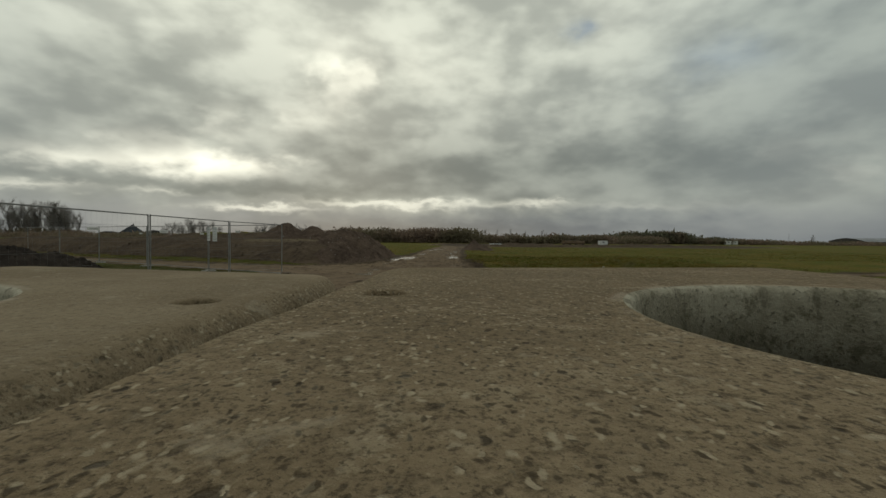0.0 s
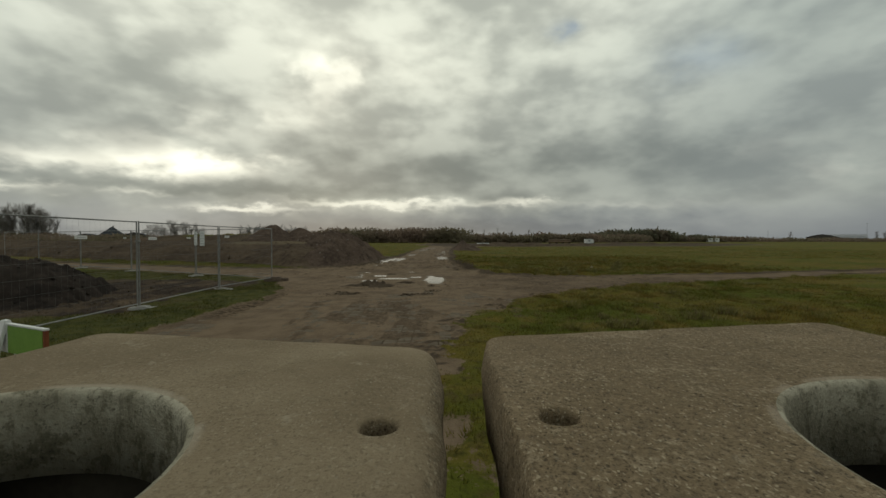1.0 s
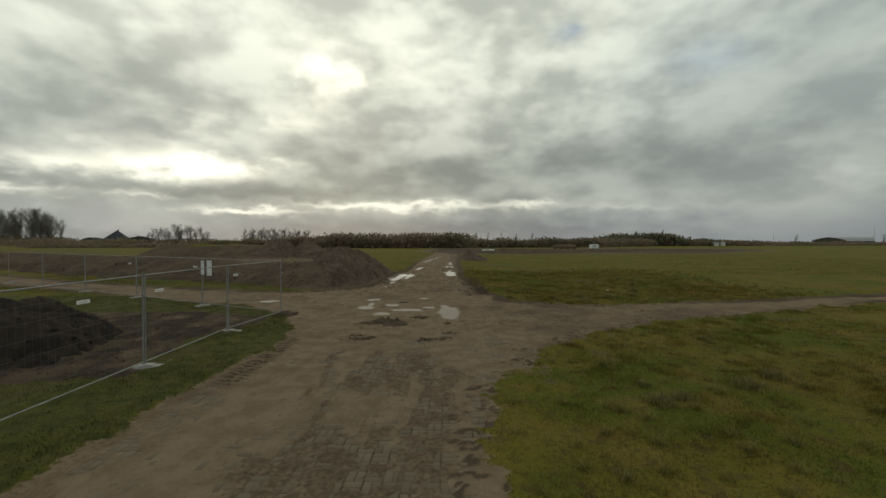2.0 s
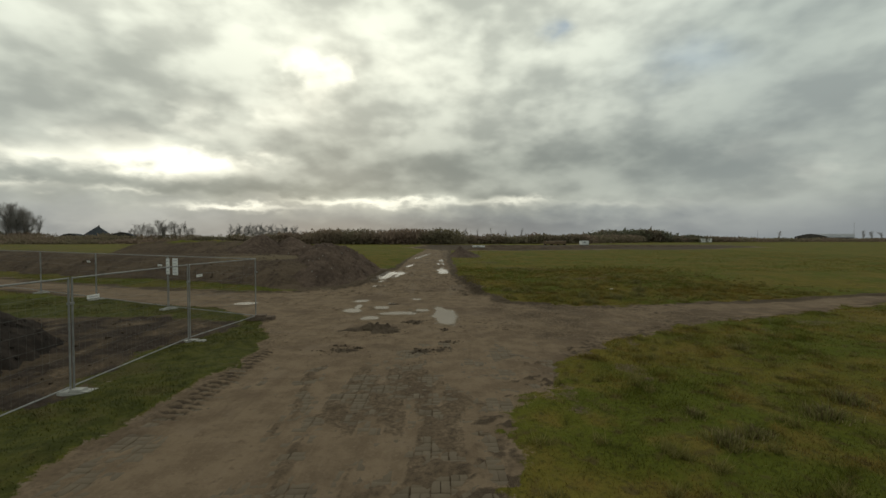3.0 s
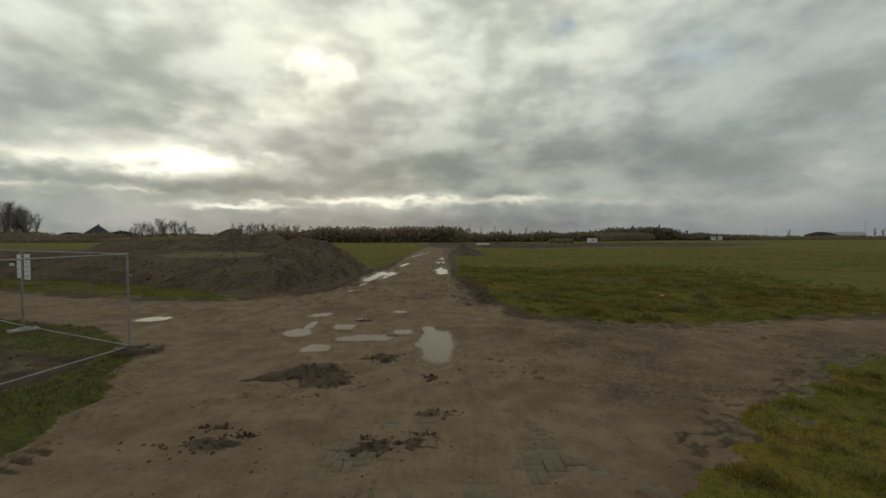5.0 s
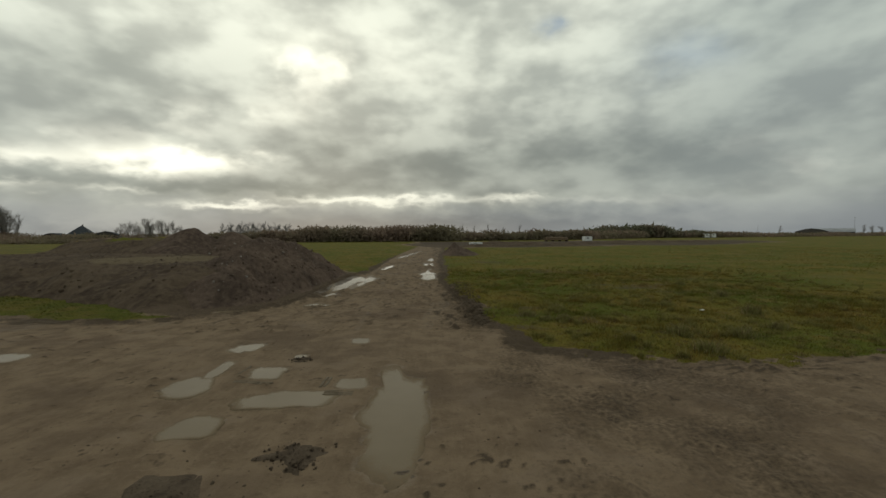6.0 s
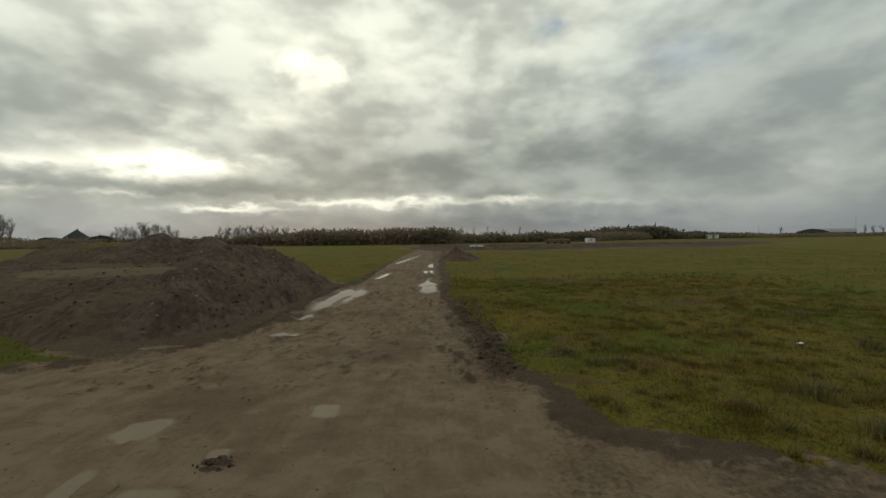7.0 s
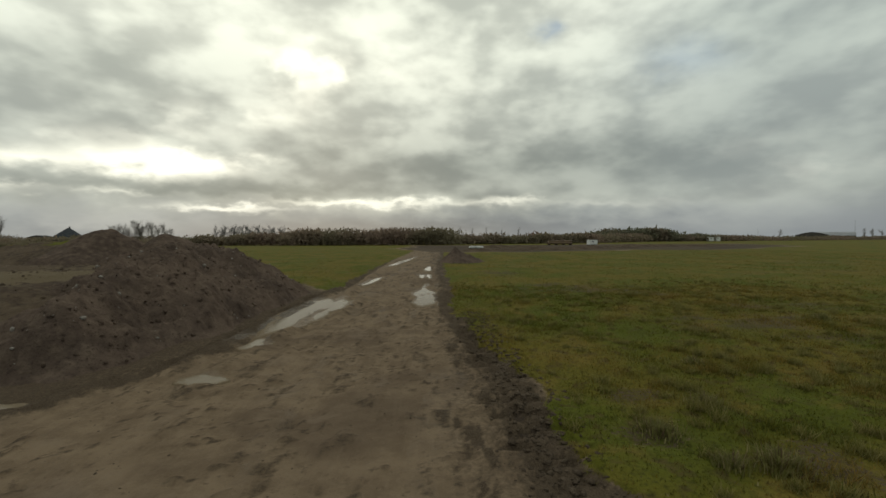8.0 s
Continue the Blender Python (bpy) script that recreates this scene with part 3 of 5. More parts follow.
# ---------------- ground ----------------
ROAD = [(-3.1, -60), (-3.1, 5), (-3.05, 7.2), (-3.0, 10.5), (-3.5, 12.9), (-4.2, 14.7), (-6.5, 16.3), (-9.9, 17.8), (-15.2, 20), (-21.3, 22.3), (-90, 52),
        (-90, 60), (-30.6, 30.2), (-17.9, 24.6), (-12, 22.7), (-9.0, 21.8), (-7, 21.5), (-5.2, 22), (-4.2, 22.6), (-3.4, 24.2), (-2.8, 26.7), (-2.9, 34),
        (-2.4, 38), (-2.2, 57), (-1.6, 75), (-1, 95), (4.6, 95), (4.0, 78), (3.2, 55), (2.9, 38), (2.8, 30), (3.1, 26.2), (3.6, 24), (3.6, 21), (4, 19.2),
        (4.6, 18.1), (5.6, 17.3), (6.7, 17), (8.4, 17.2), (13.7, 18.2), (23, 20.9), (90, 41), (90, 38), (19.7, 17.6), (13.9, 15.4), (9.7, 13.8), (6.6, 12.1),
        (4.8, 10.5), (4, 9.7), (3.3, 8.5), (2.35, 7), (2.0, 4.8), (1.8, 1.5), (1.7, -60)]
YARD = [(-5.15, 7.6), (-5.1, 13.9), (-8, 15.2), (-11, 15), (-16, 13.5), (-17, 8), (-12, 6.6), (-8, 6.9)]
HEAP = [(-5.3, 23.0), (-4.3, 23.5), (-3.5, 25.2), (-3.2, 28.5), (-3.0, 31), (-3.3, 35), (-5, 38), (-9, 38.5), (-11.4, 35.5), (-11.0, 31.0), (-9.0, 27.2), (-6.8, 23.8)]
SITE = [(-4, 112), (3.5, 80), (30, 88), (60, 98), (95, 118), (110, 160), (20, 150), (-4, 150)]
# puddles: x, y, half width, half length, turn
PUDDLES = [
    (1.55, 15.3, 0.42, 1.55, 3), (-0.83, 16.92, 0.30, 0.30, 0), (0.72, 16.33, 0.27, 0.27, 0), (-0.95, 14.85, 0.31, 0.30, 0), (-0.05, 15.70, 0.66, 0.32, 0),
    (-1.85, 16.30, 0.38, 0.52, 0), (-1.74, 17.05, 0.15, 0.50, 4), (-1.88, 18.55, 0.29, 0.33, 0), (0.39, 19.07, 0.20, 0.24, 0), (-6.4, 17.95, 0.42, 0.42, 0), (-0.56, 17.87, 0.11, 0.12, 0),
    (1.75, 34.6, 0.50, 2.9, 0), (1.7, 43.0, 0.42, 1.5, 0), (-1.95, 31.0, 0.85, 3.3, -6), (-1.25, 40.5, 0.30, 2.6, -6), (-0.75, 60.0, 0.34, 9.0, -5),
    (-1.85, 24.0, 0.36, 0.26, 0), (-1.95, 26.4, 0.26, 0.42, 0), (-4.2, 22.9, 0.55, 0.16, 8), (-2.6, 27.2, 0.20, 0.40, 0), (1.9, 50.0, 0.30, 2.0, 0),
]
CLUMPS = [(-0.42, 13.05, 0.80, 0.50, 0.15), (-0.05, 12.7, 0.50, 0.26, 0.06), (-0.95, 10.75, 0.60, 0.34, 0.06), (-1.15, 11.15, 0.30, 0.14, 0.05), (-0.62, 10.95, 0.28, 0.12, 0.05), (1.15, 10.75, 0.62, 0.26, 0.045), (1.35, 11.0, 0.25, 0.10, 0.04),
          (-0.3, 12.1, 0.45, 0.12, 0.035), (1.5, 12.95, 0.14, 0.12, 0.09), (0.55, 14.2, 0.36, 0.22, 0.055), (1.6, 11.6, 0.40, 0.14, 0.04), (0.62, 13.9, 0.18, 0.14, 0.05), (-0.47, 17.67, 0.20, 0.16, 0.03)]


def one_puddle(x, y, row):
    px, py, rx, ry, turn = row
    c, s = math.cos(radians(turn)), math.sin(radians(turn))
    u, v = ((x - px) * c + (y - py) * s) / rx, (-(x - px) * s + (y - py) * c) / ry
    k = fbm(x + px * 3, y * (1 if ry < 2 else 0.5), 0.42 if ry < 2 else 0.8, 3) * (0.50 if py > 20 else 0.32 if max(rx, ry) > 0.35 else 0.24)
    d = np.sqrt(u * u + v * v) if max(rx, ry) > 0.35 or py > 20 else (u ** 4 + v ** 4) ** 0.25
    return 1 - d + k


def puddle_field(x, y):
    """1 in the middle of a puddle, 0 at its shore, less outside."""
    x, y = np.asarray(x, float), np.asarray(y, float)
    f = np.full(x.shape, -9.0)
    for row in PUDDLES:
        px, py, rx, ry, _ = row
        r = max(rx, ry) * 2.2
        near = (np.abs(x - px) < r) & (np.abs(y - py) < r)
        if near.any():
            f[near] = np.maximum(f[near], one_puddle(x[near], y[near], row))
    return f


def lugs(x, y):
    """The print of tractor tyres along the road's shoulder."""
    bars = smoothstep(np.sin(y * 34 + 6.0 * (x + 2.7) + 0.5 * fbm(x, y, 0.8, 2)), -0.1, 0.5)
    return bars * np.exp(-((x + 2.68) / 0.24) ** 4) * smoothstep(y, 6.6, 7.2) * (1 - smoothstep(y, 10.4, 11.0))


def treads(x, y):
    """Deep tractor prints along the churned edge of the track."""
    wave = x - 3.25 - 0.12 * np.sin(y * 0.6)
    bars = smoothstep(fbm(x * 0.75, y * 1.5, 0.20, 3), -0.2, 0.25)
    return bars * np.exp(-(wave / 0.58) ** 4) * smoothstep(y, 18.5, 22.0) * (1 - smoothstep(y, 27.0, 29.0)) * smoothstep(fbm(x, y, 0.9, 3), -0.5, 0.1)


# worn brown patches in the field: x, y, half widths
BARE = [(4.7, 21.6, 0.6, 0.45), (6.0, 21.0, 0.7, 0.45), (5.2, 22.9, 0.6, 0.4), (4.3, 20.2, 0.5, 0.4), (9.2, 36.0, 3.0, 2.2), (10.8, 27.8, 2.0, 1.5), (14.5, 31.0, 2.2, 1.3), (6.3, 45.0, 2.0, 2.0)]


def covers(x, y):
    """Grass, dark soil, damp and road distance over the plan."""
    ragged = 0.22 * fbm(x, y, 1.3, 4) + 0.10 * fbm(x, y, 0.25, 3)
    side = smoothstep(x, 1.4, 2.0) * (1 - smoothstep(y, 17.5, 19.0))
    ragged = ragged + side * (0.26 * fbm(x + 7, y, 0.7, 4) + 0.10 * fbm(x, y + 3, 0.16, 2))
    road = inside(ROAD, x, y) + ragged
    yard = inside(YARD, x, y) + ragged * 2.0
    site = inside(SITE, x, y) + 5 * fbm(x, y, 14, 4)
    grass = smoothstep(-road, -0.10, 0.16) * smoothstep(-yard, -0.1, 0.4) * smoothstep(-site, -0.5, 1.0)
    grass = grass * (1 - smoothstep(inside(HEAP, x, y) + ragged, -1.3, -0.6))
    bare = fbm(x + 40, y * 2.2, 7.0, 5)
    field = (y > 15) & (x > 3.2)
    grass = np.where(field, grass * (1 - 0.35 * smoothstep(bare, 0.45, 0.75) * smoothstep(y, 17, 24)), grass)
    near = (x > 1.5) & (y < 17) & (y > -2)
    worn = smoothstep(fbm(x + 11, y + 5, 1.1, 4), 0.30, 0.75) * (1 - smoothstep(-road, 0.6, 3.5))
    grass = np.where(near, grass * (1 - 0.55 * worn), grass)
    grass = np.where(y > 70, grass * (1 - 0.12 * smoothstep(fbm(x, y * 3, 16, 4), 0.2, 0.6)), grass)
    dark = np.clip(smoothstep(yard, -0.9, -0.3) * np.clip(0.80 + 0.55 * fbm(x * 1.6 + 2, y, 0.7, 5), 0.42, 1.0) + smoothstep(site, 0, 2) * (0.72 + 0.2 * fbm(x, y * 3, 9, 3)), 0, 1)
    edge = smoothstep(road, -0.4, 0.1) * (1 - smoothstep(road, 0.25, 0.95))
    strip = edge * ((x > 2.3) & (y > 17.5) | (x < -2) & (y > 20)) * (0.66 + 0.35 * fbm(x, y, 0.6, 3)) + edge * (x < -2) * (y < 14) * 0.32 + edge * (x > 1.5) * (y < 17.5) * (0.18 + 0.50 * smoothstep(fbm(x * 0.9, y * 1.7, 0.20, 5, 0.65), 0.0, 0.5))
    dark = np.maximum(dark, np.clip(strip, 0, 0.66))
    dark = np.maximum(dark, np.where(near & (road < 0.3), 0.5 * worn, 0))
    dark = np.maximum(dark, 0.55 * smoothstep(inside(HEAP, x, y) + ragged, -1.4, -0.5))
    track = (y > 20) & (road > 0)
    damp = np.clip(0.7 * smoothstep(puddle_field(x, y), -0.3, 0.0) + 0.35 * track * smoothstep(fbm(x * 2.5, y * 0.4, 1.2, 4), -0.1, 0.5) + 0.15 * (road > 0), 0, 1)
    dark = np.maximum(dark, np.where(track, 0.13 + 0.22 * smoothstep(x, 1.5, 2.7) + 0.36 * smoothstep(fbm(x * 2.0 + 9, y * 0.7, 0.40, 5, 0.72), 0.0, 0.8), 0))
    dark = np.maximum(dark, np.where(road > 0, 0.60 * smoothstep(fbm(x * 0.8 + 3, y * 1.4, 0.13, 5, 0.7), 0.22, 0.70) * smoothstep(fbm(x + 9, y, 1.5, 3), -0.35, 0.25) * smoothstep(y, 9, 13), 0))
    damper = 0.36 * smoothstep(x, 1.6, 4.2) * smoothstep(y, 10, 12.5) * (1 - smoothstep(x, 9, 15)) * (1 - smoothstep(y, 18, 20)) + 0.14 * fbm(x, y, 1.1, 4)
    dark = np.maximum(dark, np.where(road > 0, damper * smoothstep(x, 1.6, 3.0), 0))
    dark = np.maximum(dark, 0.42 * bricked(x, y, road) * (1 - smoothstep(mud_film(x, y), 0.15, 0.42)))
    dark = np.maximum(dark, 0.9 * lugs(x, y))
    dark = np.maximum(dark, np.maximum(0.85 * treads(x, y), 0.50 * np.exp(-((x - 3.25) / 0.62) ** 4) * smoothstep(y, 18.0, 21.0) * (1 - smoothstep(y, 28, 32))))
    for bx, by, rx, ry in BARE:
        d = 1 - np.sqrt(((x - bx) / rx) ** 2 + ((y - by) / ry) ** 2) + 0.9 * fbm(x, y * 1.4, 0.9, 5)
        grass = grass * (1 - 0.52 * smoothstep(d, -0.5, 0.8))
        dark = np.maximum(dark, 0.60 * smoothstep(d, -0.5, 0.5))
    rough = smoothstep(-x, 34, 46) * smoothstep(y, 40, 52)
    grass = grass * (1 - 0.42 * rough * smoothstep(fbm(x, y * 2, 9, 4), -0.9, 0.3))
    dark = np.maximum(dark, 0.6 * rough)
    damp = np.where(grass > 0.5, np.where((x < -2) & (y < 33), np.where(y < 19, 0.9, 0.35), 0.0), damp)
    return grass, dark, damp, road


def mud_film(x, y):
    """0 where the paving is washed clean, 1 where mud lies over it."""
    return smoothstep(fbm(x * 1.8 + 30, y * 0.45, 0.9, 4) + 0.8 * smoothstep(np.abs(x - 0.5), 0.8, 2.0) + 0.16 * (y - 8.2), -0.15, 0.45)


def bricked(x, y, road):
    """How far the paving bricks are laid bare."""
    return smoothstep(road, 0.15, 0.5) * (1 - smoothstep(y + 0.8 * fbm(x, y, 1.5, 3), 8.9, 10.6)) * smoothstep(2.9 - np.abs(x + 0.2), 0.0, 1.2)


def ground_height(x, y, parts=None):
    grass, dark, damp, road = covers(x, y) if parts is None else parts
    near = np.exp(-np.maximum(0, np.hypot(x, y - 15) - 40) / 40)
    z = 0.05 * fbm(x, y, 9, 3) * smoothstep(-road, 0, 2.5)
    z = z + grass * (0.035 + 0.035 * fbm(x, y, 0.45, 4) + 0.03 * fbm(x, y, 1.7, 3))
    bare = bricked(x, y, road)
    mud = (0.012 * fbm(x, y, 0.7, 4) + 0.006 * fbm(x, y, 0.16, 3) + 0.012 * fbm(x, y, 2.6, 2))
    mud = mud * np.where(y > 9, 1.25, 0.8)
    film = -0.0046 + 0.0105 * mud_film(x, y)
    z = z + (1 - grass) * (mud * (1 - bare) + film * bare)
    z = z + (1 - grass) * 0.014 * (1 - bare) * (1 - smoothstep(y, 11.9, 12.8)) * smoothstep(y, 7.0, 8.5) * smoothstep(road, 0.0, 0.3)
    # churned edges, tyre lugs and ruts
    churn = np.minimum(dark, 0.6) * (1 - grass) * ((road > -0.3) | (x < -5) & (y < 16))
    z = z + churn * (0.075 * fbm(x, y, 0.24, 3) + 0.045 * fbm(x + 5, y, 0.11, 2) + 0.02)
    z = z - 0.055 * lugs(x, y) + 0.02 * np.exp(-((x + 2.68) / 0.3) ** 4) * ((y > 6.6) & (y < 11))
    z = z - 0.11 * treads(x, y) + 0.05 * np.exp(-((x - 3.25) / 0.6) ** 4) * smoothstep(y, 18, 21) * (y < 29)
    lane = smoothstep(y, 20, 27) * (road > 0) * near
    z = z + lane * (0.060 * np.cos((x - 0.1 * np.sin(y * 0.21)) * 2 * np.pi / 0.85) * smoothstep(fbm(x * 0.5, y * 0.12, 1.0, 2), -0.7, 0.5) + 0.055 * fbm(x * 2.4, y * 0.55, 0.8, 5, 0.6))
    p = puddle_field(x, y)
    z = z * (1 - 0.65 * smoothstep(p, -0.3, 0.1)) - 0.026 * smoothstep(p, -0.22, 0.22)
    return z


def axis(stops):
    """Grid lines: (from, to, step) stretches, joined."""
    out = []
    for a, b, st in stops:
        out.extend(np.arange(a, b - 1e-6, st))
    return np.array(out)


def growing(a, b, first, rate):
    out, st = [a], first
    while out[-1] < b:
        out.append(out[-1] + st)
        st *= rate
    return np.array(out)


def build_ground():
    xs = axis([(-6.5, -3.1, 0.085), (-3.1, -2.3, 0.04), (-2.3, 2.6, 0.075), (2.6, 4.0, 0.045), (4.0, 8.0, 0.085)])
    xs = np.concatenate([-growing(6.5, 3200, 0.10, 1.06)[::-1][:-1], xs, growing(8.0, 3200, 0.10, 1.055)])
    ys = axis([(3.0, 6.6, 0.085), (6.6, 11.0, 0.055), (11.0, 18.5, 0.075), (18.5, 28.0, 0.06), (28.0, 34.0, 0.085)])
    ys = np.concatenate([3.0 - growing(0, 3000, 0.12, 1.12)[::-1][:-1], ys, growing(34.0, 3600, 0.10, 1.035)])
    xs, ys = np.unique(np.round(xs, 4)), np.unique(np.round(ys, 4))
    X, Y = np.meshgrid(xs, ys)
    got = covers(X, Y)
    Z = ground_height(X, Y, got)
    v = np.stack([X, Y, Z], -1).reshape(-1, 3)
    nx, ny = len(xs), len(ys)
    i = (np.arange(ny - 1)[:, None] * nx + np.arange(nx - 1)[None, :]).ravel()
    me = smooth(mesh_of("ground", v, np.stack([i, i + 1, i + nx + 1, i + nx], -1)))
    col = np.ones((len(v), 4), np.float32)
    for k in range(3):
        col[:, k] = got[k].ravel()
    at = me.color_attributes.new("cover", "FLOAT_COLOR", "POINT")
    at.data.foreach_set("color", col.ravel())
    me.materials.append(M_GROUND)
    return tagged(new("ground", me), "muddy dirt road and rough wet grass field, flat to the horizon", "ground", kind="structure")


ground = build_ground()


def build_puddle(px, py, rx, ry, turn):
    """A sheet of muddy water in its hollow, with an uneven shore."""
    c, s = math.cos(radians(turn)), math.sin(radians(turn))
    n = 56
    a = np.linspace(0, 2 * np.pi, n, endpoint=False)
    r = np.linspace(0.05, 1.6, 64)
    U, V = np.cos(a)[:, None] * r[None, :] * rx, np.sin(a)[:, None] * r[None, :] * ry
    X, Y = px + U * c - V * s, py + U * s + V * c
    f = one_puddle(X, Y, (px, py, rx, ry, turn))
    out = np.array([r[np.argmax(f[k] < -0.16)] if (f[k] < -0.16).any() else r[-1] for k in range(n)])
    steps = np.array((0.0, 0.3, 0.5, 0.65, 0.75, 0.84, 0.90, 0.95, 1.0))
    rr = out[None, :] * steps[1:, None]
    lx, ly = np.cos(a)[None, :] * rr * rx, np.sin(a)[None, :] * rr * ry
    v = np.concatenate([[[0, 0, 0]], np.stack([lx * c - ly * s, lx * s + ly * c, lx * 0 - 0.03 * (steps[1:, None] > 0.99) - 0.004 * (steps[1:, None] > 0.9)], -1).reshape(-1, 3)])
    k = np.arange(n)
    faces = [np.stack([k * 0, 1 + k, 1 + (k + 1) % n], -1)]
    for q in range(len(steps) - 2):
        lo, hi = 1 + q * n, 1 + (q + 1) * n
        faces += [np.stack([lo + k, hi + k, hi + (k + 1) % n], -1), np.stack([lo + k, hi + (k + 1) % n, lo + (k + 1) % n], -1)]
    bm = smooth(mesh_of("puddle", v, np.concatenate(faces)))
    col = np.ones((len(v), 4), np.float32)
    col[:, 0] = np.concatenate([[1.0], np.repeat(np.minimum(1, (1 - steps[1:]) * 1.4), n)])
    bm.color_attributes.new("cover", "FLOAT_COLOR", "POINT").data.foreach_set("color", col.ravel())
    size = "large" if max(rx, ry) > 1 else "small"
    where = "in a track rut" if py > 25 else "on the road junction"
    return thing("puddle", bm, M_WATER, size + " shallow puddle of muddy water " + where, "puddle", group="puddles on the road", at=pose(px, py, -0.007 - 0.0006 * (int(px * 37 + py * 11) % 5)))


for row in PUDDLES:
    build_puddle(*row)


ico = bmesh.new()
bmesh.ops.create_icosphere(ico, subdivisions=1, radius=1.0)
LUMP = np.array([v.co[:] for v in ico.verts])
LUMP_F = np.array([[v.index for v in f.verts] for f in ico.faces])
ico.free()


def heap_mesh(name, cx, cy, rx, ry, height, nx, ny, rough, peaks, base=0.0):
    """A heap of earth: overlapping cones of slumped soil with a rough skin, its foot sunk a little into the ground."""
    xs, ys = np.linspace(-rx, rx, nx), np.linspace(-ry, ry, ny)
    X, Y = np.meshgrid(xs, ys)
    wx, wy = X + 0.35 * fbm(X + cx, Y + cy, 1.8, 3), Y + 0.35 * fbm(X + cx + 50, Y + cy, 1.8, 3)
    Z = np.full(X.shape, -9.0)
    for x, y, h, sx, sy in peaks:
        d = np.sqrt(((wx - x) / sx) ** 2 + ((wy - y) / sy) ** 2)
        cone = h * (1.16 - np.sqrt(d * d + 0.02) * 1.08)
        Z = np.where(Z > cone, Z, cone) + 0.12 * np.exp(-np.abs(Z - cone) / 0.2) * (Z > -5)
    Z = Z + rough * (fbm(X + cx, Y + cy, 1.1, 4) + 0.75 * fbm(X + cx, Y + cy, 0.32, 3)) * smoothstep(Z, -0.1, 0.3)
    Z = np.maximum(Z, -0.25)
    keep = (Z[:-1, :-1] > -0.15) | (Z[1:, 1:] > -0.15) | (Z[:-1, 1:] > -0.15) | (Z[1:, :-1] > -0.15)
    i = (np.arange(ny - 1)[:, None] * nx + np.arange(nx - 1)[None, :])[keep]
    used, f = np.unique(np.stack([i, i + 1, i + nx + 1, i + nx], -1), return_inverse=True)
    v = np.stack([X, Y, Z + base], -1).reshape(-1, 3)[used]
    return smooth(mesh_of(name, v, f.reshape(-1, 4)))


def spoil_mesh(name, outline, step, slope, cap, rough, packed=0.0, green=0.0):
    """Spoil tipped within an outline: slopes at one angle from its foot, cut off softly at a height."""
    p = np.array(outline, float)
    (x0, y0), (x1, y1) = p.min(0) - 0.6, p.max(0) + 0.6
    X, Y = np.meshgrid(np.arange(x0, x1, step), np.arange(y0, y1, step))
    ny, nx = X.shape
    d = inside(outline, X + 0.5 * fbm(X, Y, 2.2, 3), Y + 0.5 * fbm(X + 50, Y, 2.2, 3))
    rise = d * slope * (1 + 0.18 * fbm(X, Y, 3.1, 2))
    Z = cap * (1 - np.exp(-np.maximum(rise, 0) / cap * 1.25)) / (1 - math.exp(-2.2)) + np.minimum(rise, 0)
    flat = smoothstep(rise, cap * 1.0, cap * 1.5)
    Z = np.minimum(Z, cap + 0.12 * fbm(X, Y, 2.5, 3))
    skin = fbm(X, Y, 1.0, 4) + 0.7 * fbm(X + 9, Y, 0.36, 3) + 0.6 * np.abs(fbm(X + 3, Y + 7, 0.22, 3)) - 0.8 * np.abs(fbm(X * 1.3 + 20, Y * 0.6, 1.3, 3))
    Z = Z + rough * skin * smoothstep(Z, -0.1, 0.3) * (1 - 0.5 * flat)
    Z = np.maximum(Z, -0.3)
    low = np.minimum(np.minimum(Z[:-1, :-1], Z[1:, 1:]), np.minimum(Z[:-1, 1:], Z[1:, :-1]))
    top = np.maximum(np.maximum(Z[:-1, :-1], Z[1:, 1:]), np.maximum(Z[:-1, 1:], Z[1:, :-1]))
    keep = (top > -0.2) & (low > -0.31)
    i = (np.arange(ny - 1)[:, None] * nx + np.arange(nx - 1)[None, :])[keep]
    used, f = np.unique(np.stack([i, i + 1, i + nx + 1, i + nx], -1), return_inverse=True)
    cx, cy = p.mean(0)
    me = smooth(mesh_of(name, np.stack([X - cx, Y - cy, Z], -1).reshape(-1, 3)[used], f.reshape(-1, 4)))
    col = np.zeros((len(used), 4), np.float32)
    worn = smoothstep(fbm(X, Y, 2.0, 3), -0.3, 0.3)
    col[:, 0] = (flat * packed * (0.5 + 0.5 * worn) * np.exp(-(((X - p[0, 0]) / 10) ** 2 + ((Y - p[0, 1]) / 12) ** 2))).ravel()[used]
    col[:, 1] = (smoothstep(Z, cap * 0.55, cap * 0.9) * green * (0.4 + 0.6 * worn)).ravel()[used]
    me.color_attributes.new("cover", "FLOAT_COLOR", "POINT").data.foreach_set("color", col.ravel())
    return me, pose(cx, cy, 0)


def build_spoil(name, label, category, mat, *how, group=""):
    me, at = spoil_mesh(name, *how)
    return thing(name, me, mat, label, category, group=group, at=at)


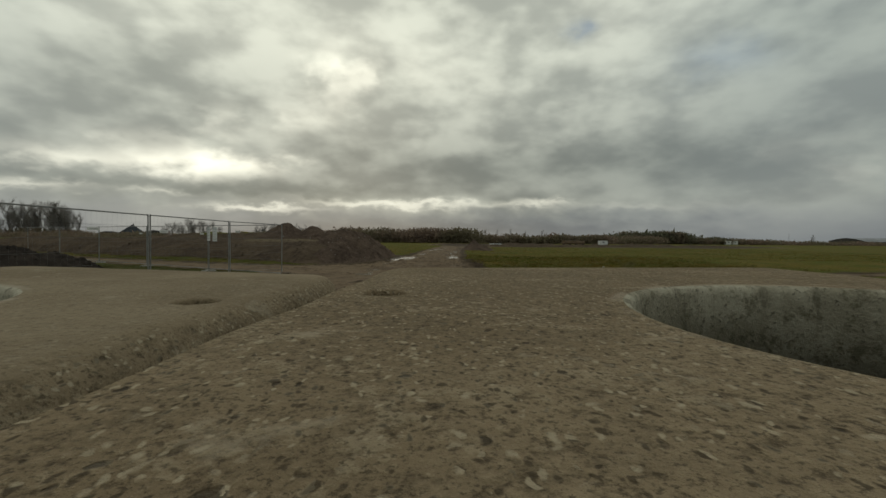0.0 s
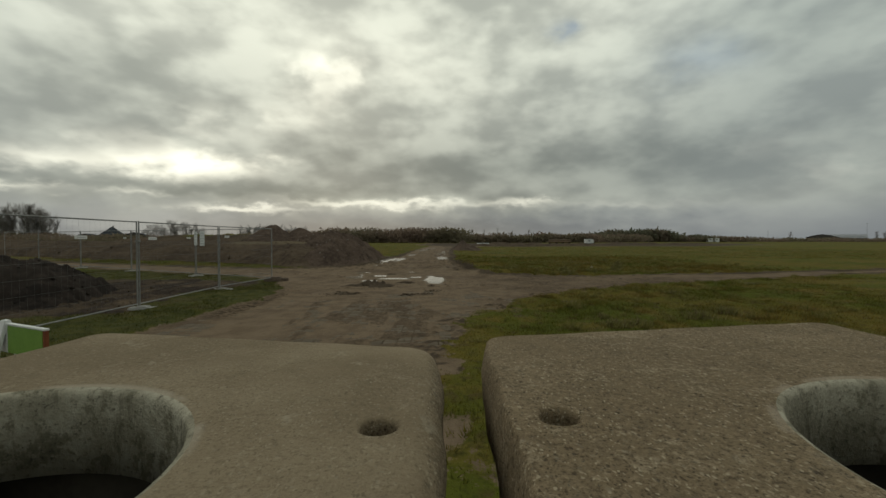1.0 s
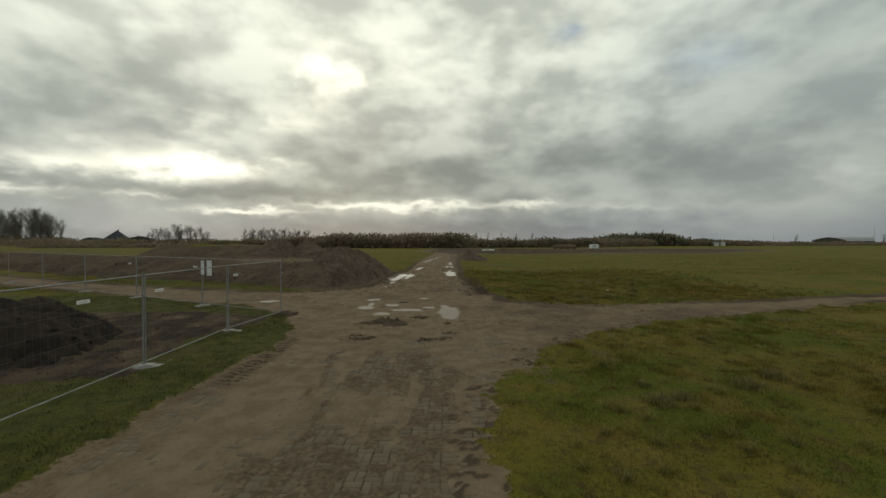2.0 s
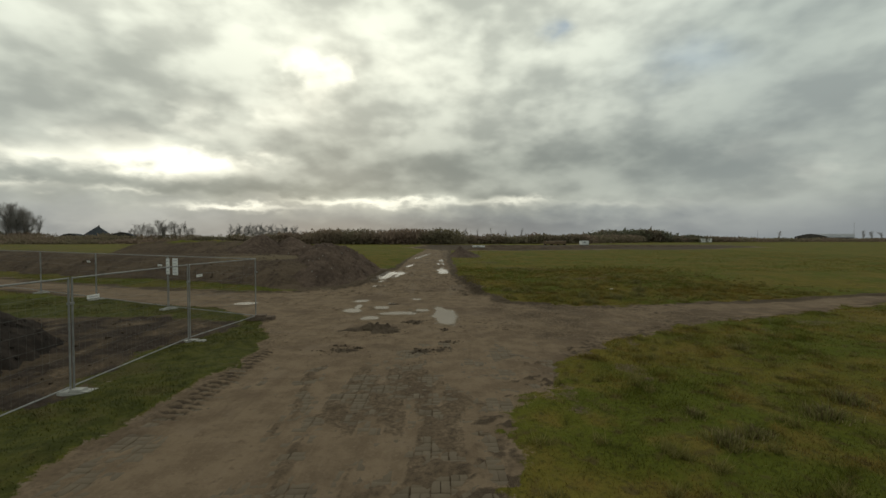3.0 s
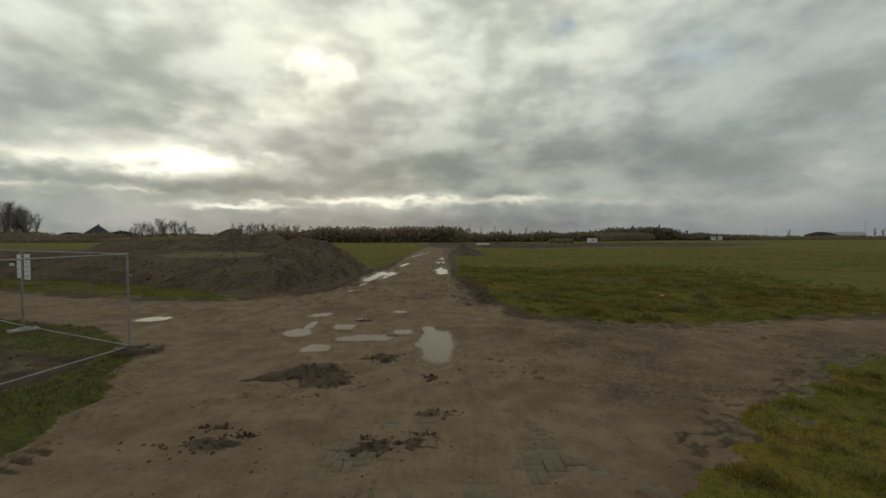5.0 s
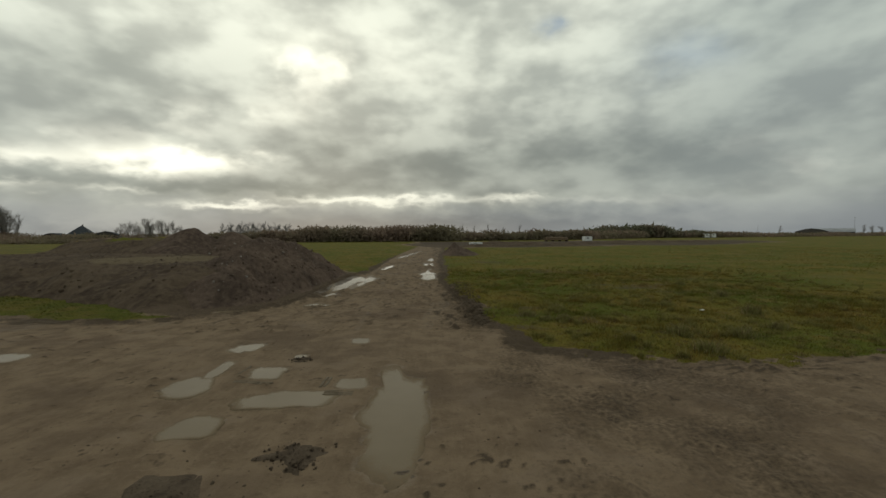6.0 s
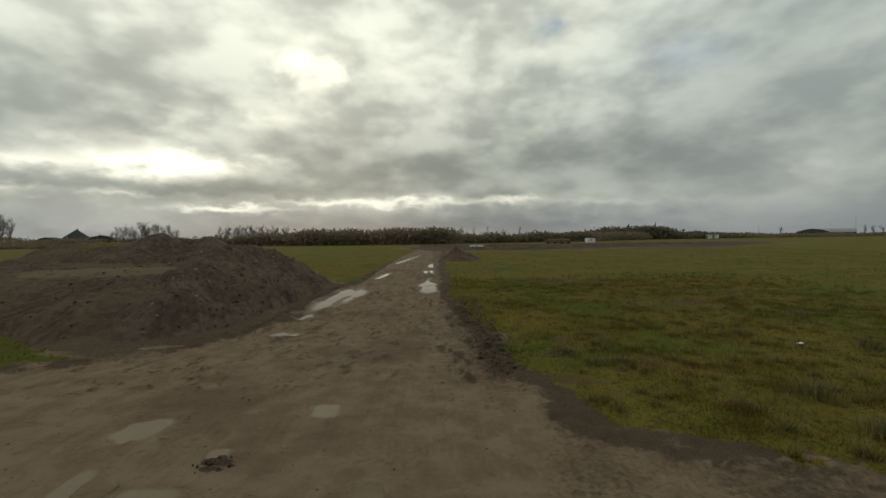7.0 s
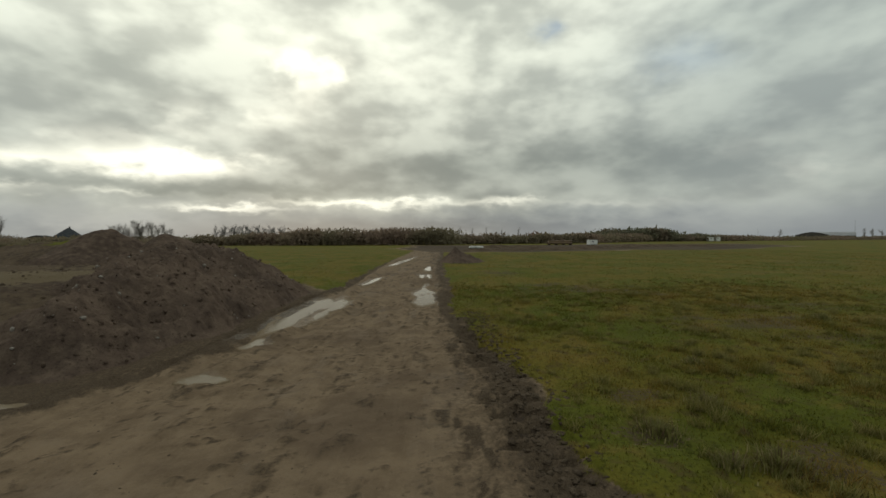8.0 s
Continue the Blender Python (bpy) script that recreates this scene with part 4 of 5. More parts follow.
SHELF = [(-5.6, 22.6), (-6.6, 22.5), (-8.6, 23.6), (-11, 25.0), (-13.8, 26.2), (-19, 27.6), (-26, 30.5), (-40, 37.5), (-52, 43.5), (-52, 50), (-38, 46), (-26, 40), (-16, 38.5), (-9, 37), (-6, 33), (-5, 27)]
REAR = [(-46, 62), (-41, 55), (-31, 51), (-21, 45.5), (-15, 42.5), (-11, 43.5), (-12, 50), (-20, 61), (-34, 71)]
build_spoil("earth_mound", "large heap of dark brown earth with stones beside the track", "earth mound", M_SOIL, HEAP, 0.06, 0.74, 2.55, 0.17)
build_spoil("earth_bank", "long low flat-topped bank of brown earth along the side road", "earth bank", M_BANK, SHELF, 0.14, 0.62, 1.35, 0.07, 1.7, 0.0)
build_spoil("earth_bank", "higher bank of brown earth with a grassy top", "earth bank", M_BANK, REAR, 0.25, 0.42, 2.5, 0.10, 0.2, 0.9)
thing("earth_mound", heap_mesh("earth_mound", -14.2, 38.5, 4.5, 6, 3.0, 90, 100, 0.08, [(0, 0, 2.95, 3.6, 5)]), M_SOIL, "dark earth mound behind the big heap", "earth mound", group="earth mounds", at=pose(-14.2, 38.5, 0))
thing("earth_mound", heap_mesh("earth_mound", -11.7, 39.5, 4, 5, 2.7, 90, 100, 0.08, [(0, 0, 2.65, 3.4, 4.5)]), M_SOIL, "dark earth mound behind the big heap", "earth mound", group="earth mounds", at=pose(-11.7, 39.5, 0))
TOPSOIL = [(-7.0, 8.3), (-7.7, 10), (-9.1, 12), (-10.3, 13.6), (-13, 14.2), (-17, 13), (-18, 9), (-13, 6.8), (-9, 7.2)]
build_spoil("earth_mound", "heap of black lumpy topsoil inside the site fence", "earth mound", M_BLACK, TOPSOIL, 0.07, 0.62, 1.2, 0.16)
thing("earth_mound", heap_mesh("earth_mound", 4.7, 58, 3.4, 4, 1.45, 80, 90, 0.10, [(0, 0, 1.45, 1.6, 2.1), (1.1, 0.8, 0.65, 1.4, 2.0)]), M_SOIL, "small dark earth heap at the end of the track", "earth mound", at=pose(4.7, 58, 0))


for x, y, rx, ry, h in ((14, 92, 6.5, 1.6, 0.55), (27, 99, 8.0, 1.8, 0.65), (41, 108, 9.0, 2.0, 0.60), (22, 116, 9.0, 2.0, 0.75), (56, 120, 10.0, 2.2, 0.75), (74, 124, 9.0, 2.2, 0.6)):
    me = heap_mesh("earth_ridge", x, y, rx * 1.2, ry * 1.3, h, 90, 30, 0.10, [(-rx * 0.5, 0, h, rx * 0.6, ry), (rx * 0.1, 0, h * 0.8, rx * 0.6, ry), (rx * 0.6, 0, h * 0.9, rx * 0.45, ry)])
    thing("earth_ridge", me, M_BANK, "low ridge of bared brown earth across the field", "earth ridge", group="low earth ridges", at=pose(x, y, 0, 0, 0, 14))


def build_clump(x, y, rx, ry, h):
    """Churned wet clods thrown up on the road: a low mound and loose lumps."""
    r = np.random.default_rng(int(abs(x * 100) + y * 10))
    n, m = 40, 14
    a, q = np.meshgrid(np.linspace(0, 2 * np.pi, n, endpoint=False), np.linspace(0.03, 1.0, m))
    U, V = np.cos(a) * q * rx, np.sin(a) * q * ry
    k = 1 + 0.75 * q * fbm(np.cos(a) * 0.5 + x * 7, np.sin(a) * 0.5 + y * 7, 0.30, 3)
    Z = h * np.clip(1 - q, 0, 1) ** 0.9 * (0.45 + 1.3 * np.abs(fbm(U + x, V + y, 0.15, 3))) - 0.014
    verts = [np.stack([U * k, V * k, Z], -1).reshape(-1, 3)]
    i = (np.arange(m - 1)[:, None] * n + np.arange(n)[None, :]).ravel()
    j = (np.arange(m - 1)[:, None] * n + (np.arange(n)[None, :] + 1) % n).ravel()
    faces = [np.stack([i, j, j + n], -1), np.stack([i, j + n, i + n], -1)]
    tip = np.array([[0, 0, Z[0].mean()]])
    verts.append(tip)
    ring = np.arange(n)
    faces.append(np.stack([np.full(n, n * m), ring, (ring + 1) % n], -1))
    total = n * m + 1
    for _ in range(int(18 + 110 * rx * ry / 0.3)):
        s = 0.006 + 0.022 * r.random() ** 3
        t, d = r.uniform(0, 6.28), abs(r.normal(0.8, 0.4))
        px, py = math.cos(t) * d * rx, math.sin(t) * d * ry
        base = h * max(0, 1 - d) * 0.8
        verts.append(LUMP * s * r.uniform(0.6, 1.4, 3) * (1 + 0.2 * r.normal(size=(len(LUMP), 1))) + (px, py, base + s * 0.15))
        faces.append(LUMP_F + total)
        total += len(LUMP)
    thing("mud_clod", smooth(mesh_of("mud_clod", np.concatenate(verts), np.concatenate(faces))), M_CLOD, "lump of dark churned mud on the road", "mud clod", group="mud clods", at=pose(x, y, 0))


for row in CLUMPS:
    build_clump(*row)


# ---------------- concrete slabs under the start ----------------
def build_slab(name, mat, corners, hole, small, radii, thick=0.095, top=1.44):
    """A thick slab with softly rounded edges, one big round hole and one small one through it."""
    bm = bmesh.new()
    bot, r = top - thick, 0.045

    def outline(a, z):
        """The rim, each side drawn in by its own radius at the angle a of the rounding."""
        sides = []
        c = Vector((sum(p[0] for p in corners) / 4, sum(p[1] for p in corners) / 4))
        for k in range(4):
            p, q = Vector(corners[k]), Vector(corners[(k + 1) % 4])
            n = Vector((-(q - p).y, (q - p).x)).normalized()
            n = n if n.dot(c - p) > 0 else -n
            s = n * radii[k] * (1 - math.cos(a))
            sides.append((p + s, (q - p).normalized()))
        pts = []
        for k in range(4):
            (p, d), (q, e) = sides[k - 1], sides[k]
            t = ((q - p).x * e.y - (q - p).y * e.x) / (d.x * e.y - d.y * e.x)
            x = p + d * t
            s = 0.04
            for w in (0, 0.25, 0.5, 0.75, 1):
                pts.append(x - d * s * (1 - w) ** 2 + e * s * w ** 2)
        dense = []
        for k in range(20):
            p, q = pts[k], pts[(k + 1) % 20]
            m = 24 if k % 5 == 4 else 1
            dense += [p.lerp(q, j / m) for j in range(m)]
        return [bm.verts.new((p.x + 0.002 * math.sin(p.y * 37 + z * 60), p.y + 0.002 * math.sin(p.x * 41), z)) for p in dense]

    def circle(cx, cy, rad, z, n=48, wob=0.0):
        return [bm.verts.new((cx + math.cos(a) * rad * (1 + wob * math.sin(3 * a + cx)), cy + math.sin(a) * rad * (1 + wob * math.cos(2 * a)), z)) for a in [2 * math.pi * k / n for k in range(n)]]

    def band(lo, hi):
        n = len(lo)
        return [bm.faces.new((lo[k], lo[(k + 1) % n], hi[(k + 1) % n], hi[k])) for k in range(n)]

    rings = [outline(0, bot), outline(0, top - r)]
    for k in range(1, 5):
        a = k / 4 * math.pi / 2
        rings.append(outline(a, top - r + r * math.sin(a)))
    for lo, hi in zip(rings, rings[1:]):
        band(lo, hi)
    holes = []
    for (cx, cy, rad), wob, nn in ((hole, 0.012, 64), (small, 0.05, 20)):
        lip = min(0.007, rad * 0.25)
        tops = [circle(cx, cy, rad + lip, top, nn, wob), circle(cx, cy, rad + lip * 0.3, top - lip * 0.3, nn, wob), circle(cx, cy, rad, top - lip, nn, wob), circle(cx, cy, rad, top - lip - 0.006, nn, wob), circle(cx, cy, rad * 0.985, bot, nn, wob)]
        for hi, lo in zip(tops, tops[1:]):
            for f in band(hi, lo):
                f.material_index = 1 if rad > 0.1 else 0
        holes.append(tops)
    for outer, idx in ((rings[-1], 0), (rings[0], -1)):
        loops = [outer] + [t[idx] for t in holes]
        flat = [v for l in loops for v in l]
        for tri in tessellate_polygon([[Vector((v.co.x, v.co.y, 0)) for v in l] for l in loops]):
            bm.faces.new([flat[k] for k in tri])
    bmesh.ops.recalc_face_normals(bm, faces=bm.faces)
    for f in bm.faces:
        f.smooth = abs(f.normal.z) < 0.99
    slab = thing(name, bm, mat, "weathered pebbly concrete slab with a large round hole", "concrete slab", group="holed concrete slabs")
    slab.data.materials.append(M_LINING)
    return slab


build_slab("concrete_slab", M_SLAB1, [(1.27, -0.47), (1.908, -0.585), (1.920, -1.48), (1.22, -1.48)], (1.510, -0.958, 0.190), (1.85, -0.862, 0.017), (0.008, 0.030, 0.03, 0.02), top=1.43)
build_slab("concrete_slab", M_SLAB2, [(1.971, -0.55), (2.665, -0.41), (2.66, -1.48), (1.955, -1.48)], (2.395, -0.960, 0.197), (2.015, -0.862, 0.018), (0.008, 0.02, 0.03, 0.006))


def build_box_shaft(x0, x1, y0, y1, h):
    """A hollow square shaft that carries a slab."""
    bm = bmesh.new()
    w = 0.09
    loops = []
    for inset, z in ((0, -0.05), (0, h), (w, h), (w, -0.05)):
        loops.append([bm.verts.new((x, y, z)) for x, y in ((x0 + inset, y0 + inset), (x1 - inset, y0 + inset), (x1 - inset, y1 - inset), (x0 + inset, y1 - inset))])
    for k in range(4):
        lo, hi = loops[k], loops[(k + 1) % 4]
        for e in range(4):
            bm.faces.new((lo[e], lo[(e + 1) % 4], hi[(e + 1) % 4], hi[e]))
    # its dark colour holds the shade seen down the holes and the gap
    return thing("concrete_shaft", bm, M_SHAFT_SHADE, "concrete shaft under a slab, deep shade painted into its colour", "concrete shaft", group="concrete shafts")


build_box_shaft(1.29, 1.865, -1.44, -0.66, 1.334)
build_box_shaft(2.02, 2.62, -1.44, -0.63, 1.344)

# ---------------- site fence ----------------
def wires_mesh(length, z0, z1):
    """Thin welded mesh of a fence panel."""
    verts, faces = [], []

    def rod(a, b, r):
        a, b = np.array(a, float), np.array(b, float)
        d = (b - a) / np.linalg.norm(b - a)
        u = np.array((0, 1, 0.0))
        w = np.cross(d, u)
        k = len(verts)
        for p in (a, b):
            for c, s in ((1, 0), (-0.5, 0.87), (-0.5, -0.87)):
                verts.append(p + (u * c + w * s) * r)
        for i in range(3):
            j = (i + 1) % 3
            faces.append((k + i, k + j, k + 3 + j, k + 3 + i))

    n = int(length / 0.125)
    for i in range(1, n):
        rod((length * i / n, 0, z0), (length * i / n, 0, z1), 0.0008)
    m = int((z1 - z0) / 0.26)
    for i in range(1, m):
        z = z0 + (z1 - z0) * i / m
        rod((0, 0.004, z), (length, 0.004, z), 0.0022)
    return mesh_of("mesh_infill", verts, faces)


def build_panel(p, q, label="galvanised steel mesh site fence panel on feet"):
    """One fence panel from p to q on the plan."""
    p, q = Vector((*p, 0)), Vector((*q, 0))
    d = q - p
    length = d.length
    ob = thing("mesh_fence", None, None, label, "fence", group="site fence panels", at=Matrix.Translation(p) @ pose(0, 0, 0, 0, 0, math.degrees(math.atan2(d.y, d.x))))
    g, top, low = 0.035, 1.985, 0.14
    for x in (g, length - g):
        part("post", tube(bmesh.new(), (x, 0, 0.03), (x, 0, top), 0.0145, 8), M_STEEL, ob)
    part("top_rail", tube(bmesh.new(), (g, 0, top - 0.02), (length - g, 0, top - 0.02), 0.0135, 8), M_STEEL, ob)
    part("bottom_rail", tube(bmesh.new(), (g, 0, low), (length - g, 0, low), 0.0135, 8), M_STEEL, ob)
    me = wires_mesh(length - 2 * g, low, top - 0.02)
    w = part("mesh_infill", me, M_WIRE, ob, "thin welded wire mesh")
    w.location = (g, 0, 0)
    b = bmesh.new()
    box(b, (length - 0.05, -0.03, 1.52), (length + 0.05, 0.03, 1.56), 0.006)
    part("clamp", b, M_STEEL, ob, "steel clamp joining two panels")
    return ob


def build_foot(x, y, turn, mat, label, size=(0.56, 0.22, 0.095)):
    """A moulded fence foot with a raised collar round the sockets."""
    l, w, h = size
    bm = bmesh.new()
    box(bm, (-l / 2, -w / 2, -0.03), (l / 2, w / 2, h * 0.72), 0.018)
    box(bm, (-l / 5, -w / 2.6, h * 0.6), (l / 5, w / 2.6, h), 0.014)
    for sx in (-1, 1):
        box(bm, (sx * l * 0.40 - 0.03, -0.05, h * 0.6), (sx * l * 0.40 + 0.03, 0.05, h * 0.82), 0.008)
    return thing("ballast_block", bm, mat, label, "ballast block", group="fence feet", at=pose(x, y, 0, 0, 0, turn))


ROW_A = [(-4.80, 1.2), (-4.85, 4.65), (-4.90, 8.10), (-4.95, 11.55), (-4.52, 14.49)]
ROW_B = [(-4.52, 14.49), (-8.52, 16.40), (-12.96, 18.72), (-17.3, 20.95), (-21.7, 23.2), (-26.1, 25.5)]
for row in (ROW_A, ROW_B):
    for p, q in zip(row, row[1:]):
        build_panel(p, q)
for x, y in ROW_A[:-1]:
    build_foot(x + 0.10, y, 3, M_FOOT, "pale grey concrete fence foot on the verge")
build_foot(-4.38, 14.50, 4, M_FOOT2, "heavy brown concrete fence foot at the fence corner", (0.80, 0.34, 0.17))
for x, y in ROW_B[1:]:
    build_foot(x, y, 62, M_FOOT, "pale grey concrete fence foot on the verge")


def build_board(name, x, y, z, w, h, turn, label, rows):
    """A flat board with bars for its print, wired to the fence."""
    bm = bmesh.new()
    box(bm, (-w / 2, -0.004, -h / 2), (w / 2, 0.004, h / 2), 0.002)
    ob = thing(name, bm, M_WHITE, label, "sign", group="boards on the fence", at=pose(x, y, z, 0, 0, turn))
    for k in range(rows):
        b = bmesh.new()
        zz = h / 2 - h * (k + 0.8) / (rows + 0.6)
        box(b, (-w * 0.36, -0.0075, zz - h * 0.10 / rows), (w * (0.36 if k % 2 == 0 else 0.2), -0.0045, zz + h * 0.10 / rows))
        part("print_bar", b, M_INK, ob, "grey line of print")
    return ob


build_board("notice_board", -8.42, 16.24, 1.60, 0.20, 0.56, -27, "narrow white notice board wired to the fence", 4)
build_board("notice_board", -8.04, 16.05, 1.60, 0.30, 0.60, -27, "white notice board wired to the fence", 5)
for (x, y), z in zip(ROW_A[2:4], (1.60, 1.66)):
    build_board("name_plate", x + 0.04, y + 0.42, z, 0.26, 0.065, 88, "small white plate with print on the fence", 1)
build_board("name_plate", -8.9, 16.55, 1.62, 0.26, 0.065, -27, "small white plate with print on the fence", 1)
build_board("name_plate", -13.4, 18.9, 1.62, 0.26, 0.065, -27, "small white plate with print on the fence", 1)
build_board("name_plate", -4.87, 6.6, 1.62, 0.26, 0.065, 88, "small white plate with print on the fence", 1)


# ---------------- barrier beside the slabs ----------------
def build_barrier():
    """A road trestle: a painted plank on two splayed legs, with a lower bar."""
    a, d = Vector((-0.81, 1.62, -0.025)), Vector((-0.92, 0.39, 0)).normalized()
    turn = math.degrees(math.atan2(d.y, d.x))
    ob = thing("trestle_barrier", None, None, "white and green trestle barrier standing on the grass", "barrier", at=Matrix.Translation(a) @ pose(0, 0, 0, 0, 0, turn))
    b = bmesh.new()
    box(b, (0.50, -0.012, 0.79), (2.3, 0.012, 0.99), 0.004)
    plank = part("plank", b, M_WHITE, ob, "white painted plank")
    b = bmesh.new()
    box(b, (0.03, -0.0125, 0.79), (0.499, 0.0125, 0.99), 0.004)
    part("plank_end", b, M_GREEN, ob, "bright green plank end")
    b = bmesh.new()
    box(b, (0.0, -0.012, 0.79), (0.029, 0.012, 0.99), 0.003)
    part("plank_tip", b, M_RED, ob, "rust red plank tip")
    b = bmesh.new()
    box(b, (0.0, -0.016, 0.991), (2.3, 0.016, 1.005), 0.003)
    part("cap_strip", b, M_WHITE, ob)
    part("lower_bar", tube(bmesh.new(), (-0.12, 0.05, 0.46), (2.4, 0.05, 0.46), 0.012, 8), M_STEEL, ob, "thin pale lower bar")
    for x in (0.55, 2.0):
        for s in (-1, 1):
            b = bmesh.new()
            box(b, (-0.035, -0.012, 0), (0.035, 0.012, 1.05), 0.004, Matrix.Translation((x, s * 0.24, 0.0)) @ pose(0, 0, 0, s * 13, 0, 0))
            part("leg", b, M_WHITE, ob, "white splayed leg")
            b = bmesh.new()
            box(b, (x - 0.07, s * 0.24 - 0.05, -0.02), (x + 0.07, s * 0.24 + 0.05, 0.03), 0.01)
            part("rubber_foot", b, M_DARK, ob, "black rubber foot")


build_barrier()


# ---------------- far things ----------------
def tree_mesh(seed, height, spread, levels=5, kids=3, fine=0.016):
    """Bare limbs: tapered segments, forking, with fine twigs. Returns trunk and crown meshes."""
    rnd = random.Random(seed)
    trunk, crown = ([], []), ([], [])

    def seg(store, a, b, ra, rb):
        v, f = store
        d = (b - a).normalized()
        u = d.orthogonal().normalized()
        w = d.cross(u)
        k = len(v)
        for p, r in ((a, ra), (b, rb)):
            for c, s in ((1, 0), (-0.5, 0.87), (-0.5, -0.87)):
                v.append(p + (u * c + w * s) * r)
        for i in range(3):
            j = (i + 1) % 3
            f.append((k + i, k + j, k + 3 + j, k + 3 + i))

    def grow(a, d, length, r, lev):
        store = trunk if lev <= 1 else crown
        steps = 6 if lev == 0 else 3
        for s in range(steps):
            d = (d + Vector((rnd.gauss(0, 0.10), rnd.gauss(0, 0.10), rnd.gauss(0.03, 0.06)))).normalized()
            b = a + d * (length / steps)
            seg(store, a, b, r * (1 - 0.66 * s / steps), r * (1 - 0.66 * (s + 1) / steps))
            a = b
            if lev < levels:
                for _ in range(kids if lev < 2 else 2):
                    if rnd.random() < 0.75:
                        side = Vector((rnd.gauss(0, 1), rnd.gauss(0, 1), rnd.gauss(0.55, 0.45))).normalized()
                        grow(a, (d * (1.0 - spread) + side * spread).normalized(), length * rnd.uniform(0.40, 0.60) * (0.75 if lev == 0 else 1.0), max(r * 0.5, fine), lev + 1)

    grow(Vector((0, 0, -0.2)), Vector((0, 0, 1)), height * 0.72, height * 0.016, 0)
    return mesh_of("trunk", trunk[0], trunk[1]), mesh_of("crown", crown[0], crown[1])


def build_tree(seed, height, spread, label, levels=4, fine=0.016, twig=None):
    tr, cr = tree_mesh(seed, height, spread, levels, 3, fine)
    ob = thing("bare_tree", None, None, label, "tree", group="bare trees")
    part("trunk", tr, twig or M_BARK, ob)
    part("crown", cr, twig or M_TWIG, ob, "bare winter twigs")
    return ob


rt = random.Random(3)
kinds = [build_tree(s, 10, 0.40, "tall bare deciduous tree behind the fields", 4, 0.012) for s in (1, 2, 3, 4)]
SPOTS = [(-311, 262, 2.3), (-299, 258, 2.4), (-291, 264, 2.3), (-284, 259, 2.5), (-277, 263, 2.35), (-270, 258, 2.45), (-263, 264, 2.4), (-257, 259, 2.35), (-251, 263, 2.2), (-246, 260, 1.7),
         (-250, 352, 1.0), (-244, 348, 1.35), (-239, 353, 1.55), (-233, 349, 1.45), (-228, 352, 1.75), (-222, 348, 1.70), (-216, 352, 1.60), (-211, 350, 1.65), (-205, 352, 1.2), (-262, 354, 0.8),
         (12, 330, 1.0), (25, 340, 1.1), (34, 338, 1.0), (46, 342, 1.1), (58, 340, 1.0), (71, 344, 1.1), (388, 470, 1.1), (506, 490, 1.2), (521, 494, 1.25), (537, 498, 1.1), (552, 502, 1.2)]
SPOTS += [(x + rt.uniform(-3.5, 3.5), y + rt.uniform(2, 9), s * rt.uniform(0.7, 1.0)) for x, y, s in SPOTS[:20] + SPOTS[:10]]
for k, (x, y, s) in enumerate(SPOTS):
    s = s * 0.9
    thin = 0.42 if 0 < x < 100 else rt.uniform(0.85, 1.1)
    m = Matrix.LocRotScale((x, y, 0), Euler((0, 0, rt.uniform(0, 6.28))), (s * thin, s * thin, s))
    if k < 4:
        kinds[k].matrix_world = m
    else:
        t = copy_thing(kinds[k % 4], m)
        t.scale = m.to_scale()
poplars = [build_tree(s, 10, 0.5, "far bare poplar, distance haze painted pale into its twigs", 3, 0.055, M_POPLAR) for s in (11, 12, 13)]
ROWS = [(-240 + 3.0 * k + rt.uniform(-1, 1), 500 + (k % 3) * 5, rt.uniform(1.25, 1.75)) for k in range(26)] + [(-158 + 5 * k + rt.uniform(-2, 2), 508 + (k % 4) * 4, rt.uniform(0.8, 1.3)) for k in range(30) if k % 7 != 3]
for k, (x, y, s) in enumerate(ROWS):
    m = Matrix.LocRotScale((x, y, 0), Euler((0, 0, rt.uniform(0, 6.28))), (s * 0.95, s * 0.95, s))
    if k < 3:
        poplars[k].matrix_world = m
    else:
        t = copy_thing(poplars[k % 3], m)
        t.scale = m.to_scale()


def woods(name, label, mat, stretches, seed, leaf, twigs=0.25):
    """A far belt of scrub: many small leaf clumps and stems with an uneven top and gaps."""
    r = np.random.default_rng(seed)
    vs = []
    for x0, y0, x1, y1, h0, h1, deep, count in stretches:
        t = r.random(count)
        lump = 0.5 + 0.5 * np.clip(fbm(t * 60 + seed * 7, t * 0 + seed, 3.0, 4) + 0.25, -1, 1)
        hh = (h0 + (h1 - h0) * t) * (0.35 + 0.65 * lump)
        x = x0 + (x1 - x0) * t + r.normal(0, deep, count)
        y = y0 + (y1 - y0) * t + r.normal(0, deep, count)
        z = hh * r.random(count) ** 0.75
        s = leaf * (0.5 + r.random(count))
        a = r.normal(size=(count, 3)) * s[:, None]
        b = r.normal(size=(count, 3)) * s[:, None]
        tall = r.random(count) < twigs
        a[tall] *= (0.12, 0.12, 0.5)
        b[tall] = np.stack([r.normal(0, 0.12, tall.sum()) * leaf, r.normal(0, 0.12, tall.sum()) * leaf, leaf * (1.5 + 2 * r.random(tall.sum()))], -1)
        c = np.stack([x, y, z], -1)
        vs.append(np.stack([c - a * 0.5, c + a * 0.5, c + b], 1))
    v = np.concatenate(vs).reshape(-1, 3)
    v[:, 2] = np.maximum(v[:, 2], -0.2)
    return thing(name, mesh_of(name, v, np.arange(len(v)).reshape(-1, 3)), mat, label, "woods", kind="stuff")


